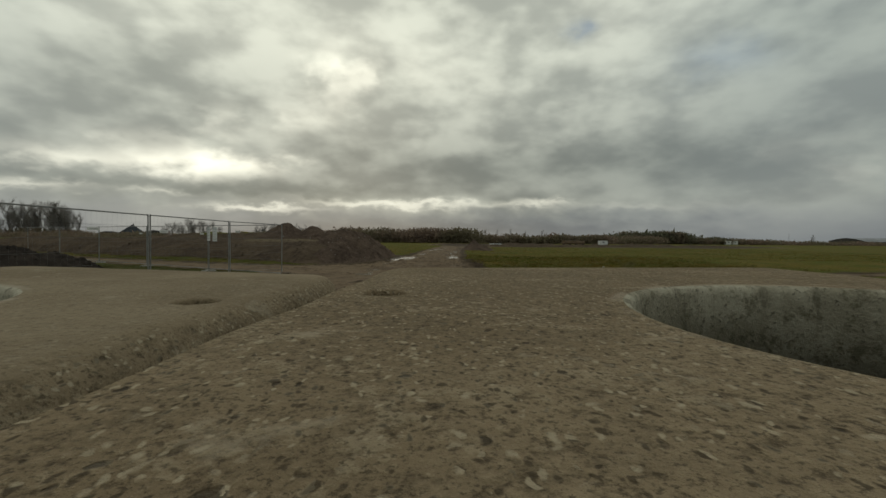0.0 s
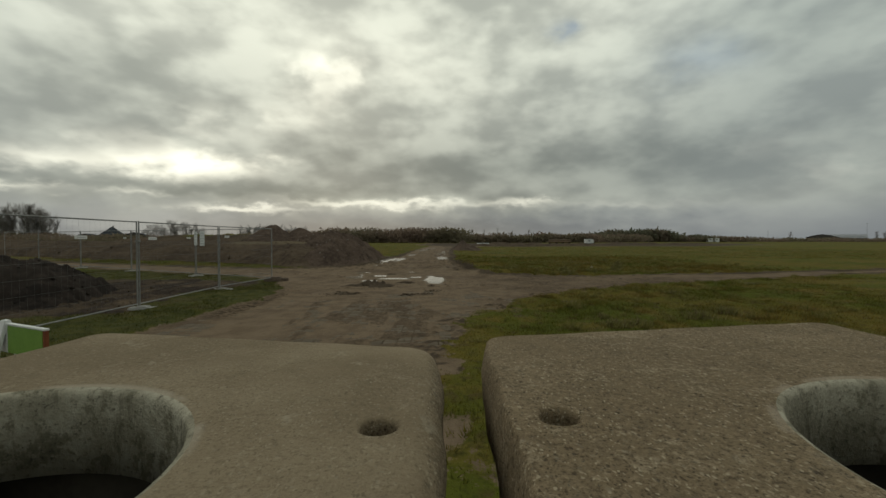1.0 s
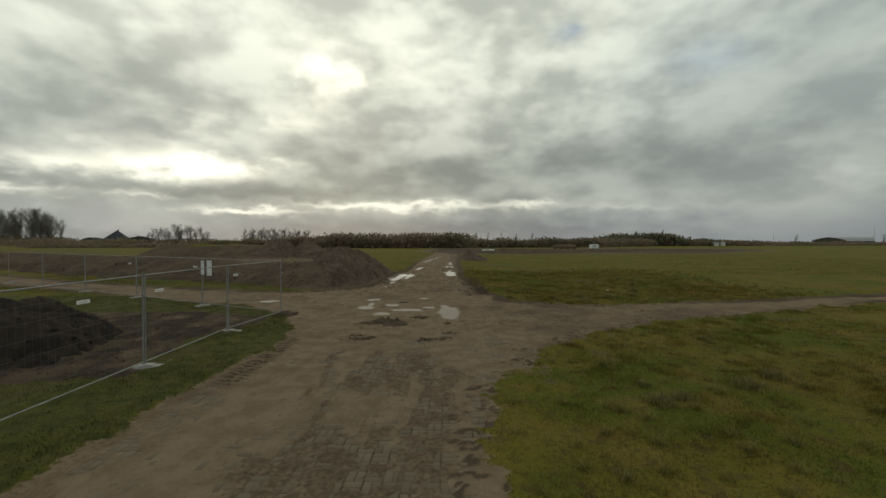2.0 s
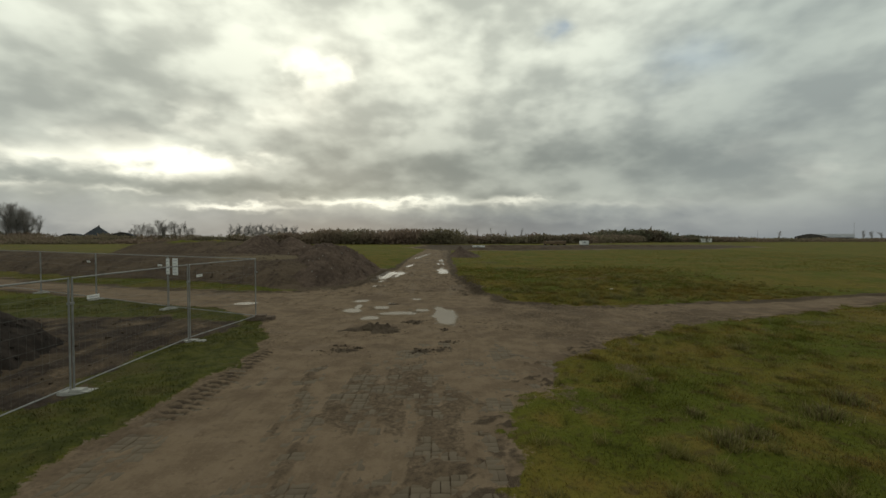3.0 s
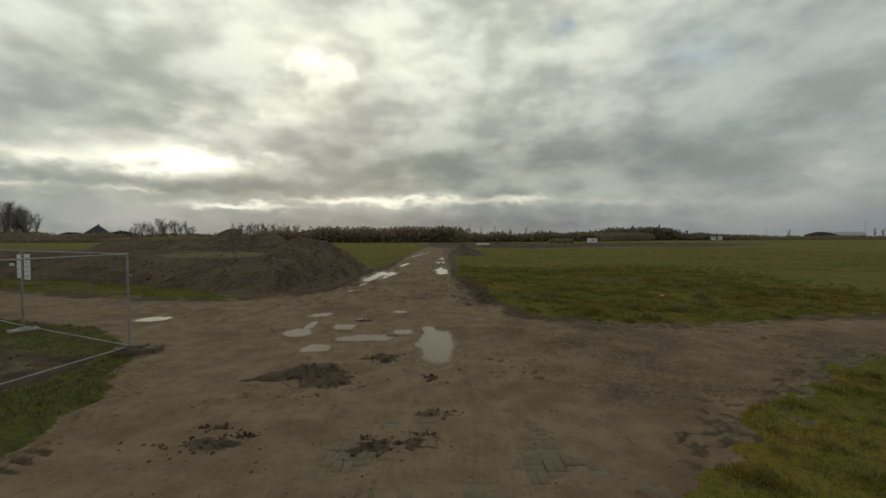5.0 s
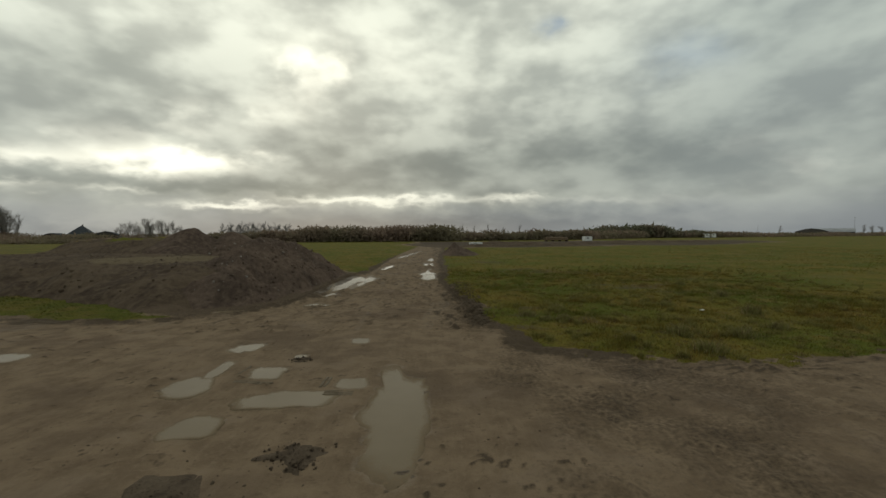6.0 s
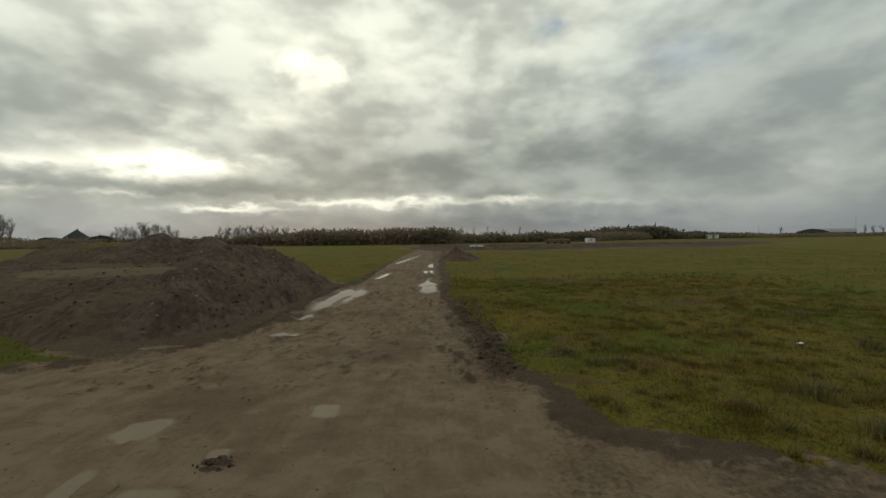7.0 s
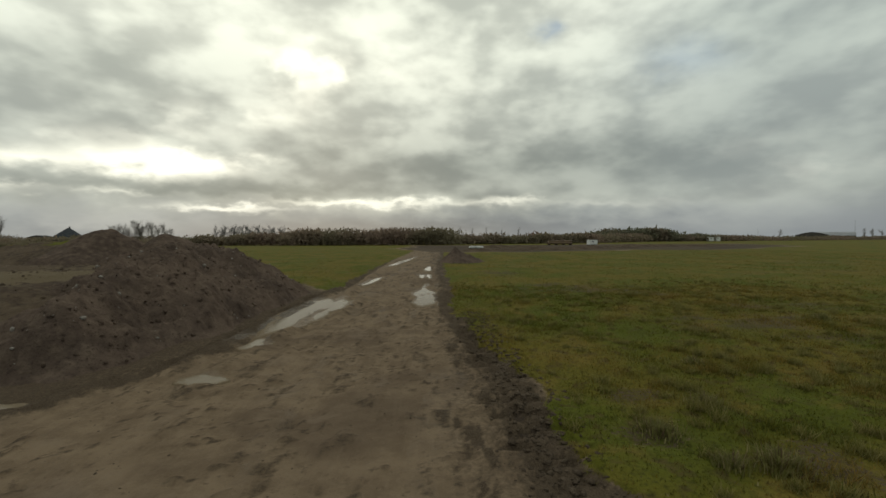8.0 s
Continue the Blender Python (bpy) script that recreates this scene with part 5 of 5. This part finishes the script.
woods("scrub_belt", "belt of brown winter scrub beyond the grass field", M_SCRUB,
      [(-95, 168, -36, 160, 3.2, 5.2, 2.0, 12000), (-42, 158, 8, 162, 6.4, 5.8, 3.0, 17000), (4, 170, 70, 190, 4.4, 4.0, 2.5, 15000), (60, 190, 110, 230, 4.4, 4.2, 3, 11000),
       (-150, 150, -90, 170, 1.6, 1.8, 2.5, 5000), (-330, 256, -236, 262, 9.0, 5.0, 3.0, 9000), (-250, 322, -232, 322, 7.0, 5.0, 1.5, 2000), (-262, 346, -195, 350, 5.5, 5.0, 2.5, 5000), (135, 245, 190, 260, 4.5, 3.2, 3, 8000), (190, 262, 420, 330, 3.2, 3.0, 3.5, 14000), (-320, 230, -150, 210, 4.5, 3.5, 4, 9000)], 5, 0.42, 0.03)
woods("conifer_wood", "dark conifer wood behind the field", M_PINE, [(96, 240, 134, 247, 7.4, 7.2, 3.0, 16000), (76, 236, 98, 240, 4.4, 5.6, 2.5, 4500), (134, 247, 166, 254, 5.0, 3.4, 2.5, 5000)], 6, 0.6, 0.05)


def build_house():
    """A farmhouse under a steep hipped roof."""
    ob = thing("farmhouse", None, None, "dark farmhouse with a steep slate pyramid roof", "house", at=pose(-258, 328, 0, 0, 0, 24))
    b = bmesh.new()
    box(b, (-7.6, -7.6, -0.3), (7.6, 7.6, 3.2))
    part("wall", b, M_WALL, ob)
    b = bmesh.new()
    e = [b.verts.new(p) for p in ((-8.2, -8.2, 3.0), (8.2, -8.2, 3.0), (8.2, 8.2, 3.0), (-8.2, 8.2, 3.0))]
    t = [b.verts.new(p) for p in ((-0.5, 0, 10.6), (0.5, 0, 10.6))]
    for f in ((e[0], e[1], t[1], t[0]), (e[1], e[2], t[1]), (e[2], e[3], t[0], t[1]), (e[3], e[0], t[0]), (e[3], e[2], e[1], e[0])):
        b.faces.new(f)
    roof = part("roof", b, M_ROOF, ob)
    b = bmesh.new()
    box(b, (0.2, -0.4, 9.4), (0.9, 0.4, 11.5), 0.05)
    part("chimney", b, M_WALL, roof)
    for x in (-5.0, 0, 5.0):
        b = bmesh.new()
        box(b, (x - 0.7, -7.68, 0.8), (x + 0.7, -7.55, 2.3), 0.02)
        part("window", b, M_GLASS, ob)


build_house()


def build_barn(x, y, turn, w, d, eave, ridge, label, roofmat, wallmat=None):
    ob = thing("barn", None, None, label, "barn", at=pose(x, y, 0, 0, 0, turn))
    b = bmesh.new()
    pts = [(-w / 2, eave), (-w / 4, (eave + ridge) / 2 + 0.5), (0, ridge), (w / 4, (eave + ridge) / 2 + 0.5), (w / 2, eave)]
    top = [[b.verts.new((px, s * d / 2, pz - 0.12)) for px, pz in pts] for s in (-1, 1)]
    base = [[b.verts.new((px, s * d / 2, -0.3)) for px in (-w / 2, w / 2)] for s in (-1, 1)]
    for k in (0, 1):
        b.faces.new([base[k][0], *top[k], base[k][1]])
    b.faces.new((base[0][0], base[1][0], top[1][0], top[0][0]))
    b.faces.new((base[0][1], top[0][4], top[1][4], base[1][1]))
    part("wall", b, wallmat or M_WALL, ob)
    b = bmesh.new()
    o, hgt = 0.5, 0.16
    lo = [[b.verts.new((px * 1.03, s * (d / 2 + o), pz)) for px, pz in pts] for s in (-1, 1)]
    hi = [[b.verts.new((px * 1.03, s * (d / 2 + o), pz + hgt)) for px, pz in pts] for s in (-1, 1)]
    for i in range(4):
        b.faces.new((hi[0][i], hi[0][i + 1], hi[1][i + 1], hi[1][i]))
        b.faces.new((lo[0][i + 1], lo[0][i], lo[1][i], lo[1][i + 1]))
        for s in (0, 1):
            b.faces.new((lo[s][i], lo[s][i + 1], hi[s][i + 1], hi[s][i]))
    part("roof", b, roofmat, ob)
    for k in range(3):
        b = bmesh.new()
        u = -w / 3 + k * w / 3
        box(b, (u - 1.6, -d / 2 - 0.06, -0.1), (u + 1.6, -d / 2 + 0.04, min(3.2, eave - 0.4)), 0.03)
        part("door", b, M_DARK, ob)
    return ob


build_barn(463, 488, 47, 30, 42, 3.4, 7.4, "wide dark barn with a pale sheet roof beyond the field", M_TIN, M_WALL)
build_barn(432, 478, -41, 28, 20, 4.0, 7.4, "dark arched barn beside the wide barn", M_WALL)
build_barn(-232, 318, 24, 15, 10, 3.2, 6.0, "low dark outbuilding beside the farmhouse", M_ROOF)
build_barn(-272, 322, 10, 13, 9, 2.6, 5.0, "low dark shed beside the farmhouse", M_ROOF)


def build_cabin(x, y, w, d, h, turn, label):
    b = bmesh.new()
    box(b, (-w / 2, -d / 2, 0.1), (w / 2, d / 2, h), 0.05)
    ob = thing("site_cabin", None, None, label, "site cabin", group="site cabins", at=pose(x, y, 0, 0, 0, turn))
    part("body", b, M_CABIN, ob)
    b = bmesh.new()
    box(b, (-w * 0.25, -d / 2 - 0.03, h * 0.52), (w * 0.02, -d / 2 + 0.02, h * 0.78), 0.01)
    part("window", b, M_GREYGLASS, ob)
    b = bmesh.new()
    box(b, (-w / 2 + 0.2, -d / 2 + 0.1, -0.1), (w / 2 - 0.2, d / 2 - 0.1, 0.12))
    part("skid", b, M_DARK, ob)


build_cabin(54, 150, 2.6, 2.2, 1.6, 5, "small white site cabin on bare ground")
build_cabin(12.5, 112, 3.0, 1.6, 0.5, 10, "low white container on bare ground")
build_cabin(158, 246, 2.8, 2.2, 2.2, 0, "small white site cabin by the wood")
build_cabin(162.5, 247, 2.4, 2.2, 2.3, 0, "small white site cabin by the wood")


def build_stack(x, y, w, turn):
    """A row of stacked ochre pipes and timber on skids."""
    ob = thing("pipe_stack", None, None, "stack of ochre pipes on dark skids", "pipe stack", at=pose(x, y, 0, 0, 0, turn))
    for k in range(4):
        b = bmesh.new()
        box(b, (-w / 2 + k * w / 3 - 0.15, -1.0, -0.1), (-w / 2 + k * w / 3 + 0.15, 1.0, 0.3), 0.02)
        part("skid", b, M_DARK, ob)
    for k, (yy, zz) in enumerate(((-0.7, 0.6), (0, 0.6), (0.7, 0.6), (-0.35, 1.12), (0.35, 1.12))):
        part("pipe", tube(bmesh.new(), (-w / 2 - 0.3, yy, zz), (w / 2 + 0.3, yy, zz), 0.3, 10), M_RUST, ob)


build_stack(43.5, 150, 7.0, 3)


def build_mast(x, y, h, label, arm=0.0):
    ob = thing("lamp_mast", None, None, label, "mast", at=pose(x, y, 0))
    part("pole", tube(bmesh.new(), (0, 0, -0.3), (0, 0, h), 0.16, 8, 0.09), M_STEEL, ob)
    if arm:
        b = bmesh.new()
        box(b, (-arm, -0.15, h), (arm, 0.15, h + 0.25), 0.03)
        part("lamp_head", b, M_STEEL, ob)


build_mast(489, 484, 20.0, "tall grey lamp mast beside the barn", 0.9)
build_mast(372, 480, 11.5, "thin far mast on the horizon")


# ---------------- grass and stones ----------------
def blades(name, label, x0, x1, y0, y1, count, hmin, hmax, width, mat, seed, tuft=0.0, fade=0.0, clump=0.05, margin=2.0):
    """Grass blades scattered where the ground is grassed: one bent triangle each."""
    r = np.random.default_rng(seed)
    x, y = r.uniform(x0, x1, count), y0 + (y1 - y0) * r.random(count) ** 1.25
    if tuft:
        k = max(1, int(count * tuft))
        cx, cy = x[:k], y[:k]
        pick = r.integers(0, k, count)
        x, y = cx[pick] + r.normal(0, clump, count), cy[pick] + r.normal(0, clump, count)
    got = covers(x, y)
    keep = (got[0] > 0.2 + 0.65 * r.random(count)) & (r.random(count) > fade * (y - y0) / (y1 - y0))
    rim = np.minimum(np.minimum(x - x0, x1 - x), np.minimum(y - y0, y1 - y)) / margin
    keep &= r.random(count) < np.clip(rim, 0, 1)
    x, y = x[keep], y[keep]
    z = ground_height(x, y, [g[keep] for g in got])
    n = len(x)
    lush = 0.55 + 0.45 * smoothstep(fbm(x, y, 1.2, 4), -0.4, 0.6)
    h = (hmin + (hmax - hmin) * r.random(n) ** 2) * lush
    a = r.uniform(0, 2 * np.pi, n)
    w = width * (0.6 + 0.8 * r.random(n))
    lean = h * r.uniform(0.2, 1.1, n)
    b = a + r.normal(1.57, 0.5, n)
    base = np.stack([x, y, z - 0.01], -1)
    side = np.stack([np.cos(a) * w, np.sin(a) * w, np.zeros(n)], -1)
    tip = base + np.stack([np.cos(b) * lean, np.sin(b) * lean, h], -1)
    v = np.stack([base - side, base + side, tip], 1).reshape(-1, 3)
    return thing(name, mesh_of(name, v, np.arange(len(v)).reshape(-1, 3)), mat, label, "grass", kind="stuff")


blades("grass", "short rough olive grass beside the road", 0.0, 16, 0, 18, 300000, 0.025, 0.085, 0.006, M_GRASS, 11)
blades("grass", "short rough grass of the field past the side road", 0.6, 20, 14.5, 38, 290000, 0.03, 0.095, 0.009, M_GRASS, 12)
blades("grass", "short grass verge along the site fence", -18, -0.5, 0, 20, 300000, 0.025, 0.085, 0.006, M_VERGE, 13)
blades("grass", "far short grass of the open field", 0.6, 64, 32, 130, 150000, 0.04, 0.10, 0.022, M_GRASS, 14, 0.0, 1.0)
blades("grass", "green grass beyond the earth heap", -34, 1.0, 32, 125, 80000, 0.04, 0.10, 0.022, M_GRASS, 15, 0.0, 1.0)
blades("tall_grass", "pale straw tussocks in the rough grass", 1.5, 15, 2, 17, 34000, 0.08, 0.24, 0.005, M_STRAW, 16, 0.010)
blades("tall_grass", "pale straw tussocks in the field", 2.5, 22, 16, 40, 110000, 0.09, 0.24, 0.006, M_STRAW, 17, 0.008)


blades("tall_grass", "dense olive tufts standing in the field", 3.6, 20, 17, 38, 60000, 0.06, 0.19, 0.006, M_GRASS, 18, 0.006, 0.0, 0.13)
blades("tall_grass", "dense olive tufts standing beside the road", 2.6, 13, 4, 15, 45000, 0.05, 0.16, 0.005, M_GRASS, 19, 0.007, 0.0, 0.12)
blades("grass", "lush green grass strip below the earth bank", -30, -5, 20, 31, 60000, 0.03, 0.10, 0.010, M_VERGE, 20)


def build_tussock(x, y, spread, height, count, seed):
    """A tussock: arching blades from one crown, with brown dead stems among them."""
    r = np.random.default_rng(seed)
    dead = r.random(count) < 0.22
    d = np.abs(r.normal(0, 0.45, count)) * spread
    a = r.uniform(0, 2 * np.pi, count)
    base = np.stack([np.cos(a) * d, np.sin(a) * d, np.full(count, -0.02)], -1)
    h = height * (0.45 + 0.75 * r.random(count)) * np.exp(-(d / spread) ** 2 * 0.6) * np.where(dead, 1.25, 1.0)
    lean = h * r.uniform(0.15, 1.0, count)
    b = a + r.normal(0, 0.7, count)
    side = np.stack([-np.sin(b), np.cos(b), np.zeros(count)], -1) * np.where(dead, 0.004, 0.007)[:, None]
    out = np.stack([np.cos(b), np.sin(b), np.zeros(count)], -1)
    mid = base + out * (lean * 0.35)[:, None] + np.stack([h * 0, h * 0, h * 0.75], -1)
    tip = base + out * lean[:, None] + np.stack([h * 0, h * 0, h], -1)
    z = float(ground_height(np.array([x]), np.array([y]))[0])
    ob = thing("grass_tussock", None, None, "dark tussock of long grass with brown dead stems", "tussock", group="tussocks in the grass", at=pose(x, y, z))
    for name, pick, mat, label in (("blade_tuft", ~dead, M_TUSSOCK, ""), ("dead_growth", dead, M_DEAD, "brown dead stems")):
        v = np.stack([base[pick] - side[pick], base[pick] + side[pick], mid[pick] + side[pick] * 0.7, tip[pick], mid[pick] - side[pick] * 0.7], 1).reshape(-1, 3)
        k = np.arange(pick.sum())[:, None] * 5
        tri = np.concatenate([k + np.array((0, 1, 2)), k + np.array((0, 2, 4)), k + np.array((4, 2, 3))])
        tagged(part(name, mesh_of(name, v, tri), mat, ob, label), kind="stuff")


TUSSOCKS = [(4.95, 6.15, 0.34, 0.20), (5.45, 6.35, 0.26, 0.17), (6.9, 6.9, 0.36, 0.22), (7.75, 7.45, 0.34, 0.20), (5.05, 7.05, 0.18, 0.14), (8.4, 10.7, 0.24, 0.17),
            (11.3, 21.6, 0.34, 0.30), (7.7, 19.1, 0.36, 0.32), (7.5, 17.8, 0.40, 0.28), (12.8, 25.1, 0.34, 0.30), (9.0, 18.9, 0.36, 0.32), (4.8, 21.7, 0.28, 0.20), (5.6, 20.9, 0.30, 0.22),
            (5.1, 20.9, 0.22, 0.18), (5.9, 22.5, 0.26, 0.20), (13.2, 28.4, 0.30, 0.26), (9.6, 23.0, 0.24, 0.2), (6.3, 18.6, 0.2, 0.18), (10.4, 19.6, 0.3, 0.25), (7.0, 24.5, 0.2, 0.18)]
for k, row in enumerate(TUSSOCKS):
    build_tussock(row[0], row[1], row[2] * 1.3, row[3] * 0.75, int(420 * row[2] / 0.3), 70 + k)


def build_scrap(x, y):
    """A crumpled scrap of white sheet lying on the grass."""
    u, v = np.meshgrid(np.linspace(-0.5, 0.5, 9), np.linspace(-0.5, 0.5, 7))
    w = 0.03 * np.abs(np.sin(u * 9 + 2 * v)) + 0.02 * np.sin(v * 11)
    top = np.stack([u * 0.14, v * 0.10, w * 0.6 + 0.06], -1).reshape(-1, 3)
    i = (np.arange(6)[:, None] * 9 + np.arange(8)[None, :]).ravel()
    f = np.stack([i, i + 1, i + 10, i + 9], -1)
    n = len(top)
    thing("litter", mesh_of("litter", np.concatenate([top, top - (0, 0, 0.004)]), np.concatenate([f, f[:, ::-1] + n])), M_WHITE, "crumpled scrap of white sheet on the grass", "litter", at=pose(x, y, 0, 0, 0, 25))


build_scrap(10.1, 22.0)


def build_rubble():
    """Stones in the heap's skin, the road and its edges, too many to count."""
    r = np.random.default_rng(21)
    verts, faces = [], []
    k = 0
    spots = []
    for _ in range(1800):
        spots.append((r.uniform(-3.5, 4.2), r.uniform(9.5, 30), 0.004 + 0.016 * r.random() ** 2))
    for _ in range(2600):
        y = r.uniform(20.5, 30)
        spots.append((3.32 + r.normal(0, 0.27), y, 0.010 + 0.042 * r.random() ** 2.5))
    iv, jf = LUMP, LUMP_F
    heights = ground_height(np.array([p[0] for p in spots]), np.array([p[1] for p in spots]))
    for (x, y, s), z in zip(spots, heights):
        sc = s * r.uniform(0.6, 1.3, 3) * (1, 1, 0.6)
        verts.append(iv * sc * (1 + 0.2 * r.normal(size=(len(iv), 1))) + (x, y, z - s * 0.15))
        faces.append(jf + k)
        k += len(iv)
    return thing("rubble", smooth(mesh_of("rubble", np.concatenate(verts), np.concatenate(faces))), M_CLOD, "scattered small stones and clods on the muddy road", "stones", kind="stuff")


build_rubble()


def scatter_on(ob, name, count, lo, hi, mat, label, seed, floor=0.05):
    """Clods and stones lying in the skin of a heap."""
    r = np.random.default_rng(seed)
    n = len(ob.data.vertices)
    co = np.zeros(n * 3, np.float32)
    ob.data.vertices.foreach_get("co", co)
    co = co.reshape(-1, 3)
    co = co[co[:, 2] > floor] + np.array(ob.matrix_world.translation)
    verts, faces, k = [], [], 0
    for p in co[r.integers(0, len(co), count)]:
        s = lo + (hi - lo) * r.random() ** 3
        verts.append(LUMP * s * r.uniform(0.6, 1.3, 3) * (1 + 0.18 * r.normal(size=(len(LUMP), 1))) + p + (r.normal(0, 0.05), r.normal(0, 0.05), -s * 0.45))
        faces.append(LUMP_F + k)
        k += len(LUMP)
    thing(name, smooth(mesh_of(name, np.concatenate(verts), np.concatenate(faces))), mat, label, "stones", kind="stuff")


for ob in [o for o in scene.objects if o.name.startswith("earth_mound")][:1]:
    scatter_on(ob, "clods", 5200, 0.010, 0.060, M_SOIL, "loose clods of earth on the heap", 41)
    scatter_on(ob, "rubble", 420, 0.010, 0.060, M_STONE, "pale stones and rubble in the earth heap", 42)
for ob in [o for o in scene.objects if o.name.startswith("earth_bank")][:1]:
    scatter_on(ob, "clods", 3500, 0.015, 0.09, M_BANK, "loose clods of earth on the bank", 43)
for ob in [o for o in scene.objects if o.name.startswith("earth_mound") and o.data.materials[0] == M_BLACK]:
    scatter_on(ob, "clods", 900, 0.012, 0.07, M_BLACK, "black clods of topsoil", 44)


def build_yard_clods():
    """Clods strewn over the black yard soil."""
    r = np.random.default_rng(45)
    x, y = r.uniform(-15, -5.2, 900), r.uniform(7, 15, 900)
    ok = inside(YARD, x, y) > 0.2
    x, y = x[ok], y[ok]
    z = ground_height(x, y)
    verts, faces, k = [], [], 0
    for p in zip(x, y, z):
        s = 0.008 + 0.035 * r.random() ** 2.5
        verts.append(LUMP * s * r.uniform(0.6, 1.4, 3) * (1 + 0.2 * r.normal(size=(len(LUMP), 1))) + p)
        faces.append(LUMP_F + k)
        k += len(LUMP)
    thing("clods", mesh_of("clods", np.concatenate(verts), np.concatenate(faces)), M_CLOD, "dark brown clods strewn over the fenced yard", "stones", kind="stuff")


build_yard_clods()


# ---------------- paving bricks of the road ----------------
def brick_verts(l, w):
    c = 0.004
    rows = []
    for inset, z in ((0, -0.04), (0, -c), (c, 0.0)):
        rows += [(-l / 2 + inset, -w / 2 + inset, z), (l / 2 - inset, -w / 2 + inset, z), (l / 2 - inset, w / 2 - inset, z), (-l / 2 + inset, w / 2 - inset, z)]
    f = [(8, 9, 10, 11)]
    for k in (0, 4):
        f += [(k + i, k + (i + 1) % 4, k + 4 + (i + 1) % 4, k + 4 + i) for i in range(4)]
    return np.array(rows), np.array(f)


def build_paving():
    """Bricks laid in pairs, turn about; those in one stretch are pieces of their own, the rest one sheet."""
    unit = 0.215
    shapes = [brick_verts(unit - 0.017, unit / 2 - 0.003), brick_verts(unit - 0.003, unit / 2 - 0.011)]
    meshes = []
    for bv, bf in shapes:
        me = mesh_of("brick", bv, bf)
        me.materials.append(M_BRICK)
        meshes.append(me)
    r = np.random.default_rng(31)
    paving = thing("brick_paving", None, None, "muddy paving bricks laid in basket weave, half buried", "paving", kind="structure")
    rest_v, rest_f, k, single = [], [], 0, 0
    for i in range(-13, 18):
        for j in range(10, 55):
            cx, cy = i * unit, j * unit
            road = float(inside(ROAD, np.array([cx]), np.array([cy]))[0])
            if road < 0.12:
                continue
            for s in (-1, 1):
                flat = (i + j) % 2 == 0
                bv, bf = shapes[0 if flat else 1]
                dx, dy = (0, s * unit / 4) if flat else (s * (unit / 4 - 0.003), 0)
                m = pose(cx + dx + r.normal(0, 0.0015), cy + dy + r.normal(0, 0.0015), r.normal(0, 0.0022), r.normal(0, 0.5), r.normal(0, 0.5), (0 if flat else 90) + r.normal(0, 0.6))
                if 7.6 < cy < 9.75 and -0.3 < cx < 2.8 and single < 280:
                    ob = new("brick", meshes[0 if flat else 1])
                    ob.parent = paving
                    ob.matrix_world = m
                    single += 1
                else:
                    a = np.array(m)
                    rest_v.append(bv @ a[:3, :3].T + a[:3, 3])
                    rest_f.append(bf + k)
                    k += len(bv)
    me = mesh_of("brick", *brick_verts(0.22, 0.045))
    me.materials.append(M_BRICK)
    for x, y, turn in [(0.50 + 0.225 * k, 16.02 - 0.07 * q - 0.03 * k, -6) for k in (0, 1) for q in (0, 1, 2)] + [(0.27 + 0.07 * q, 16.30 + 0.225 * k, 88) for k in (0, 1) for q in (0, 1)] + \
            [(-1.10 + 0.225 * k, 16.52 - 0.07 * q - 0.05 * k, -12) for k in (0, 1, 2) for q in (0, 1)] + [(-1.28 + 0.01 * k, 16.95 + 0.225 * k, 86) for k in (0, 1)]:
        ob = new("brick", me)
        ob.parent = paving
        ob.matrix_world = pose(x, y, 0.003, r.normal(0, 1.0), r.normal(0, 1.0), turn + r.normal(0, 2))
    rest = part("brick_field", mesh_of("brick_field", np.concatenate(rest_v), np.concatenate(rest_f)), M_BRICK, paving)
    tagged(rest, kind="stuff")


build_paving()
